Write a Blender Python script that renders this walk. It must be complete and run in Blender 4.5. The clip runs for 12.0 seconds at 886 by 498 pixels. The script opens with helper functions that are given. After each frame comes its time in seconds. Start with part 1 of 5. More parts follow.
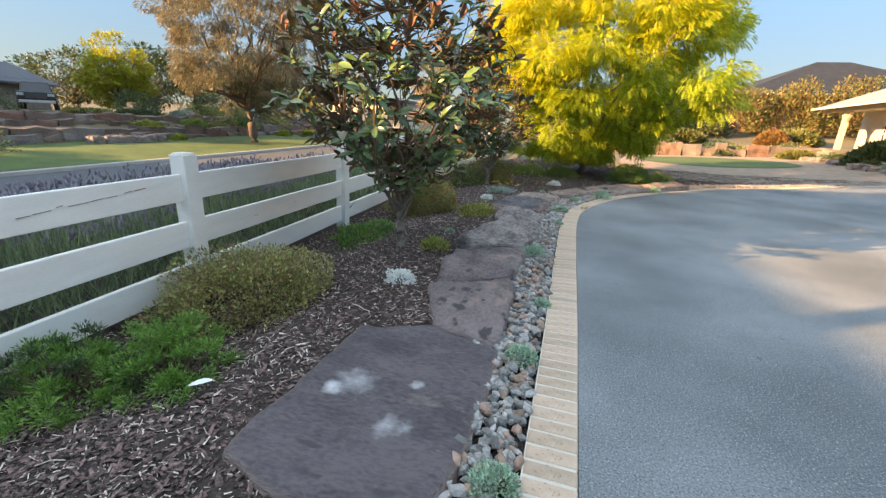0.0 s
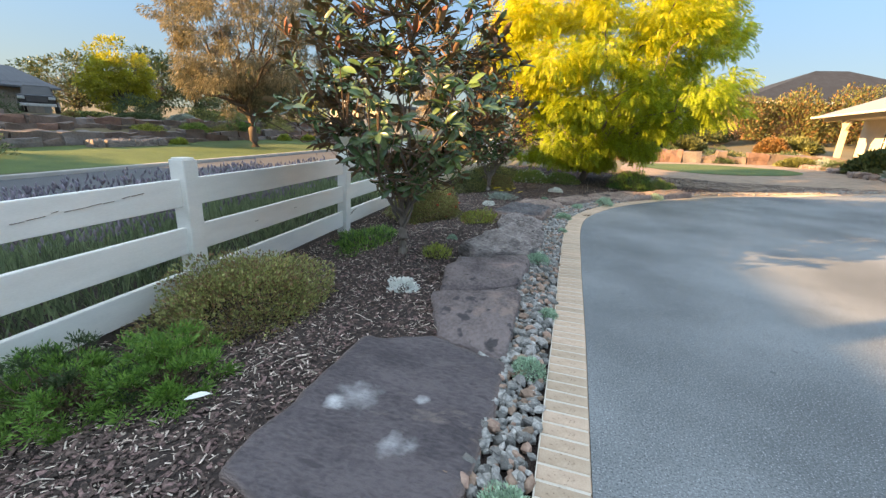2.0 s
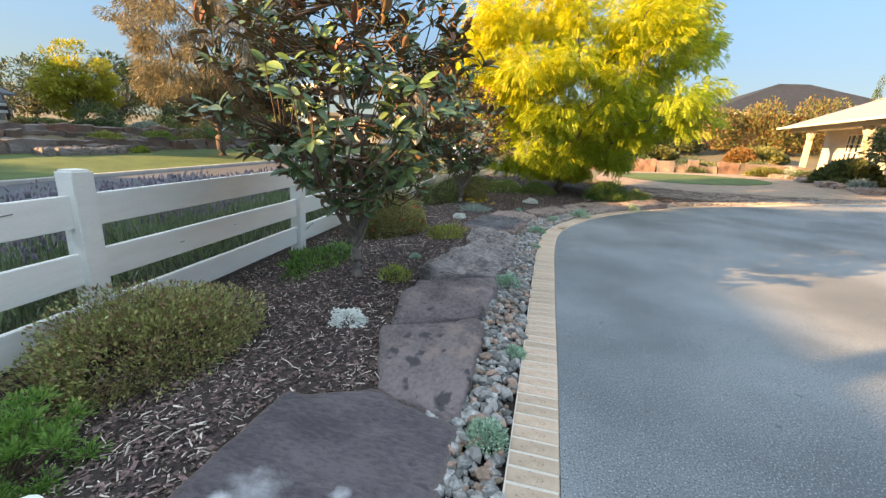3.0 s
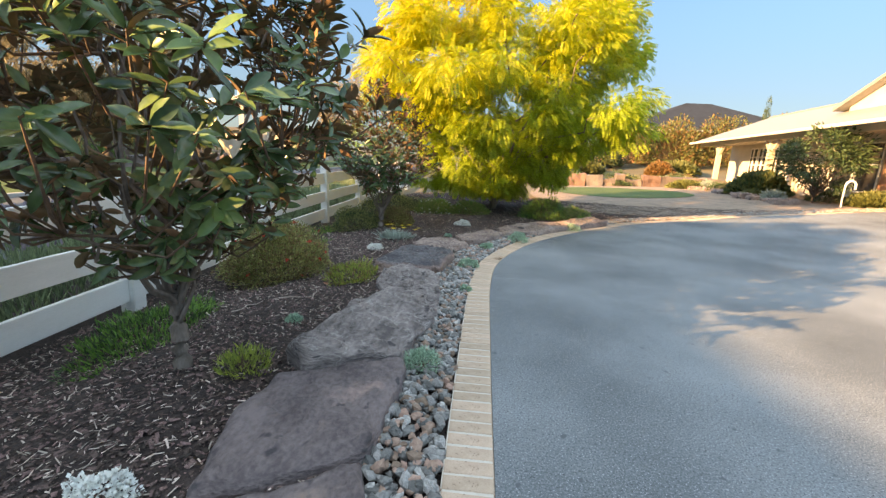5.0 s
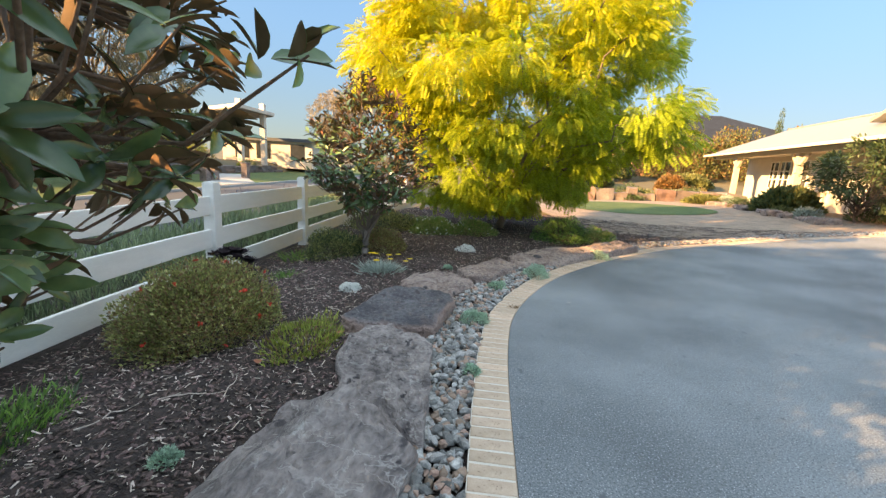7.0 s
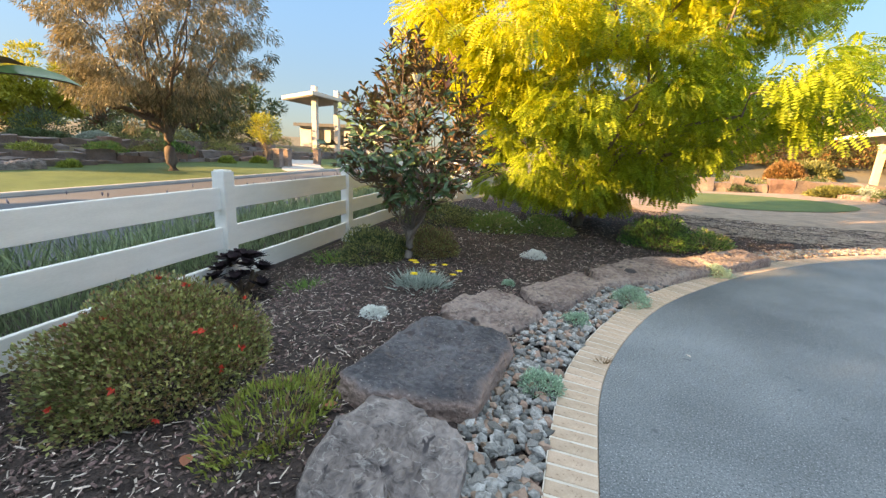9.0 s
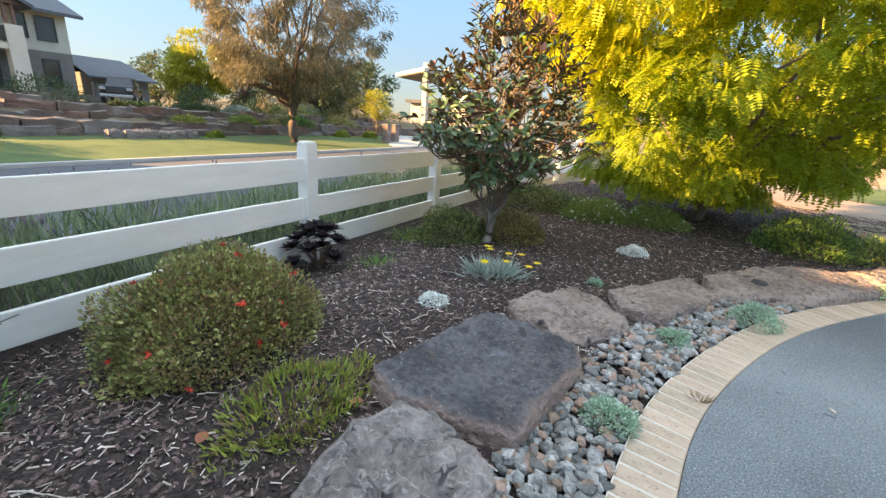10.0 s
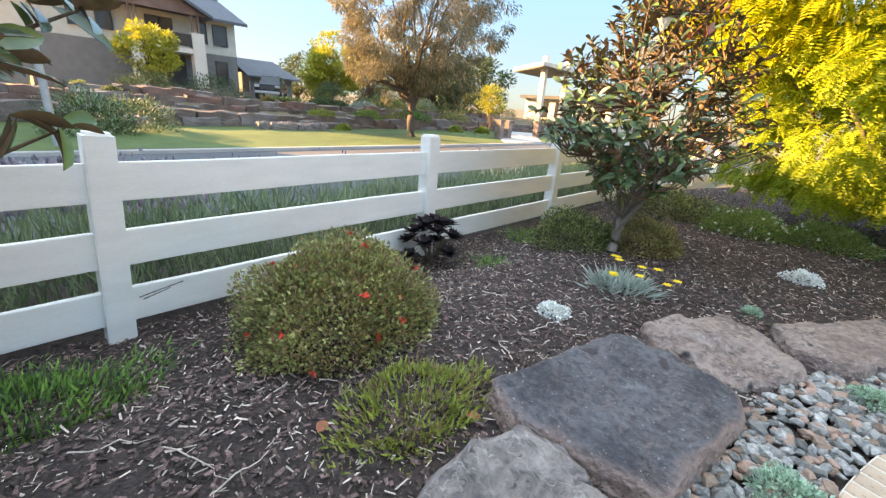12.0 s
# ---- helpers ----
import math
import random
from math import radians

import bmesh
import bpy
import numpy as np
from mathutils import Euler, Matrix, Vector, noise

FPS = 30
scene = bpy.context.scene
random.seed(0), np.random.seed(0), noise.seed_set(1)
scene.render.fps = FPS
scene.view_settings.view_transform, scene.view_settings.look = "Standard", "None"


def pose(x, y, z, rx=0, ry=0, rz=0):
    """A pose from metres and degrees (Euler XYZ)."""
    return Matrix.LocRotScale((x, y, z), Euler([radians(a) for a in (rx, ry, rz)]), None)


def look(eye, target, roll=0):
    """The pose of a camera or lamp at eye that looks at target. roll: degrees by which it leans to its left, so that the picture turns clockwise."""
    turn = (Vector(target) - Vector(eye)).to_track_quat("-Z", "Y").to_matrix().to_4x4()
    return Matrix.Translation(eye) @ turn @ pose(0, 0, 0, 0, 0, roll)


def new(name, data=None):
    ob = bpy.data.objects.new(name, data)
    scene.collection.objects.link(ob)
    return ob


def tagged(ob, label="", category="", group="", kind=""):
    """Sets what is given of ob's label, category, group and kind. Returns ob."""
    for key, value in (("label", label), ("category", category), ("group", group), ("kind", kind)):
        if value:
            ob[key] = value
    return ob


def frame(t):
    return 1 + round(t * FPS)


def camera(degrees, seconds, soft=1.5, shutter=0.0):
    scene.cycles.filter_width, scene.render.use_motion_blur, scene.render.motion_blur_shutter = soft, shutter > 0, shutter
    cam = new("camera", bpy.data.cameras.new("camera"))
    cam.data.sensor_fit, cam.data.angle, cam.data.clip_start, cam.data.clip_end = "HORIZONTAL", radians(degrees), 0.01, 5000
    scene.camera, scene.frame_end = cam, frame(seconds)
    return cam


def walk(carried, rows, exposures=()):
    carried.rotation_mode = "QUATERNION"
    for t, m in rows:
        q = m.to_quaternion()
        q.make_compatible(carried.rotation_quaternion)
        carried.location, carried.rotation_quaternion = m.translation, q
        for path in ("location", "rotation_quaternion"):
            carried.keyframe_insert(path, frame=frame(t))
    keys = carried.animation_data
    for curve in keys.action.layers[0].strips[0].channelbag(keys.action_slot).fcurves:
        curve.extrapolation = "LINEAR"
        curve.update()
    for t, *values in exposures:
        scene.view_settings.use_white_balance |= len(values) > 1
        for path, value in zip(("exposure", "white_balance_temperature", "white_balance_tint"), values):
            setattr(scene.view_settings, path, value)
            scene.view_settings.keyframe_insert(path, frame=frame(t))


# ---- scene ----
cam = camera(94.7, 12.0, soft=1.4)
METRES, EYE, TILT, LEAN, TURN = 5.52, 1.38, 0.0, 0.0, 13.5
ROWS = [
    (0.0, 0.0, 0.0, 0.0, 0.71, -17.48, -2.25),
    (0.5, 0.0007, -0.0012, 0.0004, 1.44, -17.38, -2.16),
    (1.0, -0.0041, -0.0017, 0.0006, 1.89, -17.32, -2.19),
    (1.5, -0.0084, -0.0005, 0.0007, 1.64, -17.13, -2.34),
    (2.0, -0.0071, 0.0128, 0.0, 0.72, -16.73, -2.6),
    (2.5, 0.0106, 0.0543, -0.0012, -0.43, -16.05, -2.77),
    (4.5, 0.0921, 0.2762, -0.0002, -8.69, -13.64, -2.59),
    (5.0, 0.1145, 0.3418, -0.0055, -10.69, -12.85, -2.51),
    (5.5, 0.1218, 0.4132, 0.0003, -11.72, -11.89, -2.61),
    (6.0, 0.1433, 0.476, -0.0075, -11.63, -11.35, -2.72),
    (6.5, 0.1562, 0.5431, -0.0019, -11.14, -11.38, -2.9),
    (8.5, 0.2202, 0.767, -0.0057, -4.6, -12.64, -2.85),
    (9.0, 0.228, 0.8267, -0.0053, -0.58, -13.75, -2.81),
    (9.5, 0.2533, 0.8666, -0.0094, 5.85, -15.38, -3.16),
    (10.0, 0.2657, 0.8934, -0.0099, 14.08, -17.43, -3.71),
    (10.5, 0.2488, 0.9022, -0.0147, 20.87, -18.84, -4.06),
    (11.0, 0.2336, 0.9114, -0.0153, 25.81, -19.5, -4.15),
    (11.5, 0.2296, 0.9149, -0.0157, 28.17, -19.44, -4.1),
    (12.0, 0.2294, 0.9149, -0.0152, 28.97, -18.98, -4.09),
]
walk(cam, [(t, pose(0, 0, EYE, TILT, LEAN, TURN) @ pose(METRES * x, METRES * y, METRES * z, 90 + pitch, roll, yaw)) for t, x, y, z, yaw, pitch, roll in ROWS],
     exposures=[(0.0, 2.64, 6900, 10), (6.5, 2.68, 6900, 9), (9.5, 2.86, 6900, 10), (12.0, 3.28, 6900, 12)])

# ---- world, sun ----
SUN = Vector((-0.866, -0.5, 0.306))
world = bpy.data.worlds.new("sky")
scene.world = world
world.use_nodes = True
wn = world.node_tree.nodes
sky = wn.new("ShaderNodeTexSky")
sky.sky_type, sky.sun_disc = "NISHITA", False
sky.sun_elevation, sky.sun_rotation = radians(17), radians(240)
sky.air_density, sky.dust_density, sky.ozone_density = 1.0, 0.35, 1.2
wn["Background"].inputs["Strength"].default_value = 0.15
soften, richer = wn.new("ShaderNodeGamma"), wn.new("ShaderNodeHueSaturation")
soften.inputs["Gamma"].default_value, richer.inputs["Saturation"].default_value = 0.5, 1.12
world.node_tree.links.new(sky.outputs[0], soften.inputs[0])
world.node_tree.links.new(soften.outputs[0], richer.inputs["Color"])
# sky recoloured by elevation: dimmed blue low down, boosted overhead to lift the shade
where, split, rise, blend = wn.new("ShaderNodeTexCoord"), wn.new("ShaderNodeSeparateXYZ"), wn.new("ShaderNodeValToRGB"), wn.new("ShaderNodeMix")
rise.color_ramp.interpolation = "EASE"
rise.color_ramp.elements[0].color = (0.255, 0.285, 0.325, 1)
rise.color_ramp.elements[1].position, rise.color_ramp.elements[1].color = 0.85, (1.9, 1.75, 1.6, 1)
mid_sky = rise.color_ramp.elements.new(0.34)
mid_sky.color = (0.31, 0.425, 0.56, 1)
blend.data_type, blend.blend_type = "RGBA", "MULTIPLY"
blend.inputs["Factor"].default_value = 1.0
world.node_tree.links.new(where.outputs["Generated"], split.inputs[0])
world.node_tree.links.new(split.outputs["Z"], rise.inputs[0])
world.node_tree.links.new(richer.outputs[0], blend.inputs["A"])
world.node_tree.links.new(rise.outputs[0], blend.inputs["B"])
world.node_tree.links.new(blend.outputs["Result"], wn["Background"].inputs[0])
sun = new("sun", bpy.data.lights.new("sun", "SUN"))
sun.data.energy, sun.data.angle, sun.data.color = 3.7, radians(0.5), (1.0, 0.60, 0.27)
sun.matrix_world = look(SUN * 60, (0, 0, 0))

rng = np.random.default_rng(7)


# ---- materials ----
def mat(name, a, b, scale=6.0, rough=0.8, bump=0.3, fine=60.0, island=0.0, obj=0.0, through_light=0.0, metal=0.0, spots=None, spot_scale=3.0, spot_at=0.62, stretch=(1, 1, 1), dist=0.02, speck=None, sharp=0.16, veins=None):
    """A surface of two colours: coarse stains and fine grain, with bump; island/obj vary the value piece by piece."""
    m = bpy.data.materials.new(name)
    m.use_nodes = True
    n, l = m.node_tree.nodes, m.node_tree.links
    p = n["Principled BSDF"]
    co = n.new("ShaderNodeTexCoord")
    mp = n.new("ShaderNodeMapping")
    mp.inputs["Scale"].default_value = stretch
    l.new(co.outputs["Object"], mp.inputs[0])
    n1, n2 = n.new("ShaderNodeTexNoise"), n.new("ShaderNodeTexNoise")
    for t, s in ((n1, scale), (n2, fine)):
        t.inputs["Scale"].default_value, t.inputs["Detail"].default_value = s, 5.0
        l.new(mp.outputs[0], t.inputs["Vector"])
    add = n.new("ShaderNodeMath")
    add.operation = "MULTIPLY_ADD"
    add.inputs[1].default_value = 0.45
    l.new(n2.outputs["Fac"], add.inputs[0])
    half = n.new("ShaderNodeMath")
    half.operation = "MULTIPLY"
    half.inputs[1].default_value = 0.55
    l.new(n1.outputs["Fac"], half.inputs[0])
    l.new(half.outputs[0], add.inputs[2])
    ramp = n.new("ShaderNodeValToRGB")
    ramp.color_ramp.elements[0].position, ramp.color_ramp.elements[1].position = 0.5 - sharp, 0.5 + sharp
    ramp.color_ramp.elements[0].color, ramp.color_ramp.elements[1].color = (*a, 1), (*b, 1)
    l.new(add.outputs[0], ramp.inputs[0])
    col = ramp.outputs[0]
    if spots:
        n3 = n.new("ShaderNodeTexNoise")
        n3.inputs["Scale"].default_value, n3.inputs["Detail"].default_value = spot_scale, 6.0
        n3.inputs["Roughness"].default_value = 0.65
        l.new(mp.outputs[0], n3.inputs["Vector"])
        r3 = n.new("ShaderNodeValToRGB")
        r3.color_ramp.elements[0].position, r3.color_ramp.elements[1].position = spot_at, spot_at + 0.07
        l.new(n3.outputs["Fac"], r3.inputs[0])
        mx = n.new("ShaderNodeMix")
        mx.data_type = "RGBA"
        l.new(r3.outputs[0], mx.inputs["Factor"])
        l.new(col, mx.inputs["A"])
        mx.inputs["B"].default_value = (*spots, 1)
        col = mx.outputs["Result"]
    if veins:
        shade, v_scale, v_width, v_stretch = veins
        vm = n.new("ShaderNodeMapping")
        vm.inputs["Scale"].default_value = v_stretch
        l.new(co.outputs["Object"], vm.inputs[0])
        vn = n.new("ShaderNodeTexNoise")
        vn.inputs["Scale"].default_value, vn.inputs["Detail"].default_value = v_scale, 4.0
        l.new(vm.outputs[0], vn.inputs["Vector"])
        sub, ab = n.new("ShaderNodeMath"), n.new("ShaderNodeMath")
        sub.operation, ab.operation = "SUBTRACT", "ABSOLUTE"
        sub.inputs[1].default_value = 0.5
        l.new(vn.outputs["Fac"], sub.inputs[0])
        l.new(sub.outputs[0], ab.inputs[0])
        vr = n.new("ShaderNodeMapRange")
        vr.inputs["From Max"].default_value = v_width
        vr.inputs["To Min"].default_value, vr.inputs["To Max"].default_value = 0.75, 0.0
        l.new(ab.outputs[0], vr.inputs["Value"])
        vx = n.new("ShaderNodeMix")
        vx.data_type = "RGBA"
        l.new(vr.outputs[0], vx.inputs["Factor"])
        l.new(col, vx.inputs["A"])
        vx.inputs["B"].default_value = (*shade, 1)
        col = vx.outputs["Result"]
    if speck:
        for shade, s_scale, s_at in speck:
            vo = n.new("ShaderNodeTexNoise")
            vo.inputs["Scale"].default_value, vo.inputs["Detail"].default_value = s_scale, 2.0
            l.new(mp.outputs[0], vo.inputs["Vector"])
            rs = n.new("ShaderNodeValToRGB")
            rs.color_ramp.elements[0].position, rs.color_ramp.elements[1].position = s_at, s_at + 0.06
            l.new(vo.outputs["Fac"], rs.inputs[0])
            ms2 = n.new("ShaderNodeMix")
            ms2.data_type = "RGBA"
            l.new(rs.outputs[0], ms2.inputs["Factor"])
            l.new(col, ms2.inputs["A"])
            ms2.inputs["B"].default_value = (*shade, 1)
            col = ms2.outputs["Result"]
    if island or obj:
        hv = n.new("ShaderNodeHueSaturation")
        src = n.new("ShaderNodeNewGeometry") if island else n.new("ShaderNodeObjectInfo")
        amount = island or obj
        mr = n.new("ShaderNodeMapRange")
        mr.inputs["To Min"].default_value, mr.inputs["To Max"].default_value = 1 - amount, 1 + amount
        l.new(src.outputs["Random Per Island" if island else "Random"], mr.inputs["Value"])
        l.new(mr.outputs[0], hv.inputs["Value"])
        mh = n.new("ShaderNodeMapRange")
        mh.inputs["To Min"].default_value, mh.inputs["To Max"].default_value = 0.5 + amount * 0.03, 0.5 - amount * 0.03
        l.new(src.outputs["Random Per Island" if island else "Random"], mh.inputs["Value"])
        l.new(mh.outputs[0], hv.inputs["Hue"])
        l.new(col, hv.inputs["Color"])
        col = hv.outputs[0]
    l.new(col, p.inputs["Base Color"])
    p.inputs["Roughness"].default_value, p.inputs["Metallic"].default_value = rough, metal
    if bump:
        bp = n.new("ShaderNodeBump")
        bp.inputs["Strength"].default_value, bp.inputs["Distance"].default_value = bump, dist
        l.new(add.outputs[0], bp.inputs["Height"])
        l.new(bp.outputs[0], p.inputs["Normal"])
    if through_light:
        tr, ms = n.new("ShaderNodeBsdfTranslucent"), n.new("ShaderNodeMixShader")
        l.new(col, tr.inputs["Color"])
        ms.inputs[0].default_value = through_light
        l.new(p.outputs[0], ms.inputs[1])
        l.new(tr.outputs[0], ms.inputs[2])
        l.new(ms.outputs[0], n["Material Output"].inputs[0])
    return m


def leafy(name, a, b, rough=0.5, v=0.35, thru=0.35):
    return mat(name, a, b, scale=2.0, rough=rough, bump=0.0, fine=30, island=v, through_light=thru)


ASPHALT = mat("asphalt", (0.10, 0.112, 0.118), (0.235, 0.254, 0.262), 0.7, 0.85, 1.0, 95, spots=(0.27, 0.25, 0.25), spot_scale=0.55, spot_at=0.66, dist=0.008, speck=[((0.40, 0.415, 0.43), 120, 0.61), ((0.06, 0.066, 0.074), 105, 0.60), ((0.10, 0.11, 0.12), 14, 0.68)], sharp=0.10)
ROAD = mat("road asphalt", (0.055, 0.059, 0.065), (0.105, 0.110, 0.118), 0.4, 0.85, 0.3, 80)
BRICK = mat("cream clay brick", (0.42, 0.31, 0.22), (0.56, 0.43, 0.32), 14, 0.85, 0.4, 140, obj=0.13, spots=(0.36, 0.27, 0.19), spot_scale=40, spot_at=0.64, dist=0.006, speck=[((0.20, 0.13, 0.09), 75, 0.66)])
MORTAR = mat("pale mortar", (0.53, 0.48, 0.40), (0.66, 0.61, 0.53), 10, 0.95, 0.4, 120)
MULCH = mat("dark bark mulch", (0.018, 0.013, 0.012), (0.075, 0.053, 0.045), 18, 0.95, 1.0, 70, dist=0.04)
CHIP = mat("bark chips", (0.036, 0.024, 0.021), (0.20, 0.138, 0.117), 30, 0.9, 0.3, 120, island=0.75)
CHIP_PALE = mat("weathered wood chips", (0.38, 0.31, 0.25), (0.68, 0.59, 0.50), 30, 0.9, 0.2, 120, island=0.45)
STONE = mat("dark purple-grey sandstone", (0.105, 0.084, 0.083), (0.215, 0.175, 0.168), 2.6, 0.85, 0.8, 26, spots=(0.25, 0.19, 0.165), spot_scale=2.2, spot_at=0.58, dist=0.055, speck=[((0.06, 0.052, 0.054), 6, 0.64)], sharp=0.11, stretch=(1.5, 1.0, 3))
STONE_DARK = mat("charcoal sandstone", (0.058, 0.057, 0.064), (0.145, 0.139, 0.147), 3.0, 0.8, 1.0, 30, spots=(0.22, 0.155, 0.13), spot_scale=1.5, spot_at=0.6, dist=0.12, speck=[((0.30, 0.27, 0.26), 55, 0.66), ((0.06, 0.052, 0.054), 6, 0.64)], sharp=0.09, veins=((0.055, 0.048, 0.05), 2.3, 0.012, (1.0, 2.5, 6.0)))
STONE_GREY = mat("grey weathered sandstone", (0.115, 0.097, 0.092), (0.33, 0.285, 0.262), 3.4, 0.9, 1.0, 16, spots=(0.42, 0.39, 0.36), spot_scale=4.5, spot_at=0.63, dist=0.06, speck=[((0.06, 0.052, 0.054), 6, 0.64)], sharp=0.12, stretch=(1.6, 0.9, 5), veins=((0.40, 0.37, 0.34), 3.4, 0.010, (1.0, 1.7, 2.2)))
STONE_TAN = mat("brown sandstone", (0.205, 0.15, 0.13), (0.37, 0.29, 0.245), 3.0, 0.9, 1.0, 24, spots=(0.34, 0.28, 0.25), spot_scale=4.0, spot_at=0.62, dist=0.12, speck=[((0.46, 0.40, 0.36), 45, 0.67), ((0.06, 0.052, 0.054), 6, 0.64)], sharp=0.09, veins=((0.055, 0.048, 0.05), 2.3, 0.012, (1.0, 1.8, 6.0)))


def add_stains(m, places, colour, radius):
    """Chalky stains of uneven outline round a few places on a stone."""
    n, l = m.node_tree.nodes, m.node_tree.links
    p = n["Principled BSDF"]
    col = p.inputs["Base Color"].links[0].from_socket
    co, ns = n.new("ShaderNodeTexCoord"), n.new("ShaderNodeTexNoise")
    ns.inputs["Scale"].default_value, ns.inputs["Detail"].default_value = 16, 5
    l.new(co.outputs["Object"], ns.inputs["Vector"])
    for (x, y, strength, r) in places:
        d = n.new("ShaderNodeVectorMath")
        d.operation = "DISTANCE"
        d.inputs[1].default_value = (x, y, 0.05)
        l.new(co.outputs["Object"], d.inputs[0])
        w = n.new("ShaderNodeMath")
        w.operation = "MULTIPLY_ADD"
        w.inputs[1].default_value = r * 1.5
        l.new(ns.outputs["Fac"], w.inputs[0])
        l.new(d.outputs["Value"], w.inputs[2])
        mr = n.new("ShaderNodeMapRange")
        mr.inputs["From Min"].default_value, mr.inputs["From Max"].default_value = r * 0.75, r * 1.6
        mr.inputs["To Min"].default_value, mr.inputs["To Max"].default_value = strength, 0.0
        l.new(w.outputs[0], mr.inputs["Value"])
        mx = n.new("ShaderNodeMix")
        mx.data_type = "RGBA"
        l.new(mr.outputs[0], mx.inputs["Factor"])
        l.new(col, mx.inputs["A"])
        mx.inputs["B"].default_value = (*colour, 1)
        col = mx.outputs["Result"]
    l.new(col, p.inputs["Base Color"])


def broken_sides(m, colour):
    """Freshly broken, browner rock where a face stands upright."""
    n, l = m.node_tree.nodes, m.node_tree.links
    p = n["Principled BSDF"]
    col = p.inputs["Base Color"].links[0].from_socket
    ge, sx, mr, mx = n.new("ShaderNodeNewGeometry"), n.new("ShaderNodeSeparateXYZ"), n.new("ShaderNodeMapRange"), n.new("ShaderNodeMix")
    l.new(ge.outputs["Normal"], sx.inputs[0])
    l.new(sx.outputs["Z"], mr.inputs["Value"])
    mr.inputs["From Min"].default_value, mr.inputs["From Max"].default_value = 0.5, 0.97
    mr.inputs["To Min"].default_value, mr.inputs["To Max"].default_value = 0.85, 0.0
    mx.data_type = "RGBA"
    l.new(mr.outputs[0], mx.inputs["Factor"])
    l.new(col, mx.inputs["A"])
    mx.inputs["B"].default_value = (*colour, 1)
    l.new(mx.outputs["Result"], p.inputs["Base Color"])


STONE_FRONT = mat("dark slab sandstone", (0.062, 0.053, 0.059), (0.135, 0.115, 0.12), 2.4, 0.85, 1.0, 26, spots=(0.19, 0.155, 0.145), spot_scale=1.8, spot_at=0.62, dist=0.05, speck=[((0.07, 0.06, 0.065), 6, 0.66)], sharp=0.10, stretch=(0.9, 2.2, 4))
add_stains(STONE_FRONT, [(-0.94, 1.61, 1.0, 0.07), (-0.53, 1.76, 0.95, 0.05), (-0.56, 1.43, 0.55, 0.10), (-0.85, 1.68, 0.5, 0.15), (-0.49, 1.45, 0.5, 0.06)], (0.60, 0.60, 0.61), 0.1)
add_stains(STONE, [(-0.45, 3.75, 0.80, 0.05), (-0.38, 3.82, 0.90, 0.07), (-0.39, 3.89, 1.00, 0.11), (-0.32, 3.95, 0.95, 0.11), (-0.26, 4.00, 0.85, 0.09)], (0.40, 0.29, 0.25), 0.1)
add_stains(STONE_DARK, [(-0.30, 7.08, 0.55, 0.10), (-0.18, 6.93, 0.5, 0.07), (-0.12, 7.12, 0.45, 0.08), (-0.42, 6.86, 0.35, 0.06)], (0.36, 0.37, 0.39), 0.1)
broken_sides(STONE_DARK, (0.33, 0.235, 0.195))
broken_sides(STONE_FRONT, (0.25, 0.19, 0.165))
PEBBLE = mat("river pebbles", (0.095, 0.093, 0.090), (0.40, 0.382, 0.352), 22, 0.75, 0.3, 70, obj=0.45, dist=0.008)
PEBBLES = mat("mixed river pebbles", (0.09, 0.092, 0.09), (0.39, 0.38, 0.352), 22, 0.75, 0.3, 70, island=0.6, dist=0.008)
PEBBLES_RUST = mat("rusty pebbles", (0.20, 0.13, 0.095), (0.38, 0.27, 0.20), 22, 0.75, 0.3, 70, island=0.35, dist=0.008)
WHITE = mat("white painted timber", (0.77, 0.752, 0.70), (0.88, 0.86, 0.805), 3.0, 0.5, 0.12, 40, stretch=(1, 1, 5), dist=0.004)
CRACK = mat("bare cracked timber", (0.10, 0.08, 0.06), (0.25, 0.20, 0.15), 20, 0.9, 0.3, 90)
BARK = mat("grey-brown bark", (0.12, 0.095, 0.075), (0.27, 0.225, 0.185), 9, 0.9, 0.8, 60, stretch=(1, 1, 0.3), dist=0.02)
BARK_DARK = mat("dark rough bark", (0.06, 0.045, 0.035), (0.15, 0.115, 0.09), 5, 0.95, 0.9, 40, stretch=(1, 1, 0.3), dist=0.03)
TWIG = mat("brown twigs", (0.09, 0.06, 0.04), (0.20, 0.14, 0.09), 20, 0.9, 0.2, 80)
GRASS = mat("mown grass", (0.042, 0.078, 0.016), (0.10, 0.14, 0.032), 1.2, 0.9, 0.6, 90, dist=0.03)
SOIL = mat("dry soil and grass", (0.10, 0.085, 0.05), (0.19, 0.16, 0.09), 0.3, 0.95, 0.4, 20)
GRAVEL = mat("tan gravel", (0.19, 0.14, 0.10), (0.38, 0.285, 0.205), 3, 0.9, 0.8, 120, dist=0.02)
CONCRETE = mat("pale concrete", (0.36, 0.34, 0.31), (0.48, 0.46, 0.43), 2, 0.9, 0.2, 60)
MAG_TOP = mat("glossy dark magnolia leaf", (0.048, 0.088, 0.036), (0.125, 0.19, 0.066), 5, 0.22, 0.0, 30, island=0.5)
MAG_UNDER = mat("rusty felted leaf underside", (0.15, 0.10, 0.05), (0.28, 0.18, 0.09), 5, 0.85, 0.0, 30, island=0.4)
MAG_YOUNG = mat("copper-coloured young leaf", (0.30, 0.10, 0.045), (0.46, 0.18, 0.08), 6, 0.45, 0.0, 30, island=0.35, through_light=0.3)
MAG_LIGHT = mat("fresh green magnolia leaf", (0.085, 0.155, 0.04), (0.16, 0.25, 0.07), 6, 0.3, 0.0, 30, island=0.3, through_light=0.15)
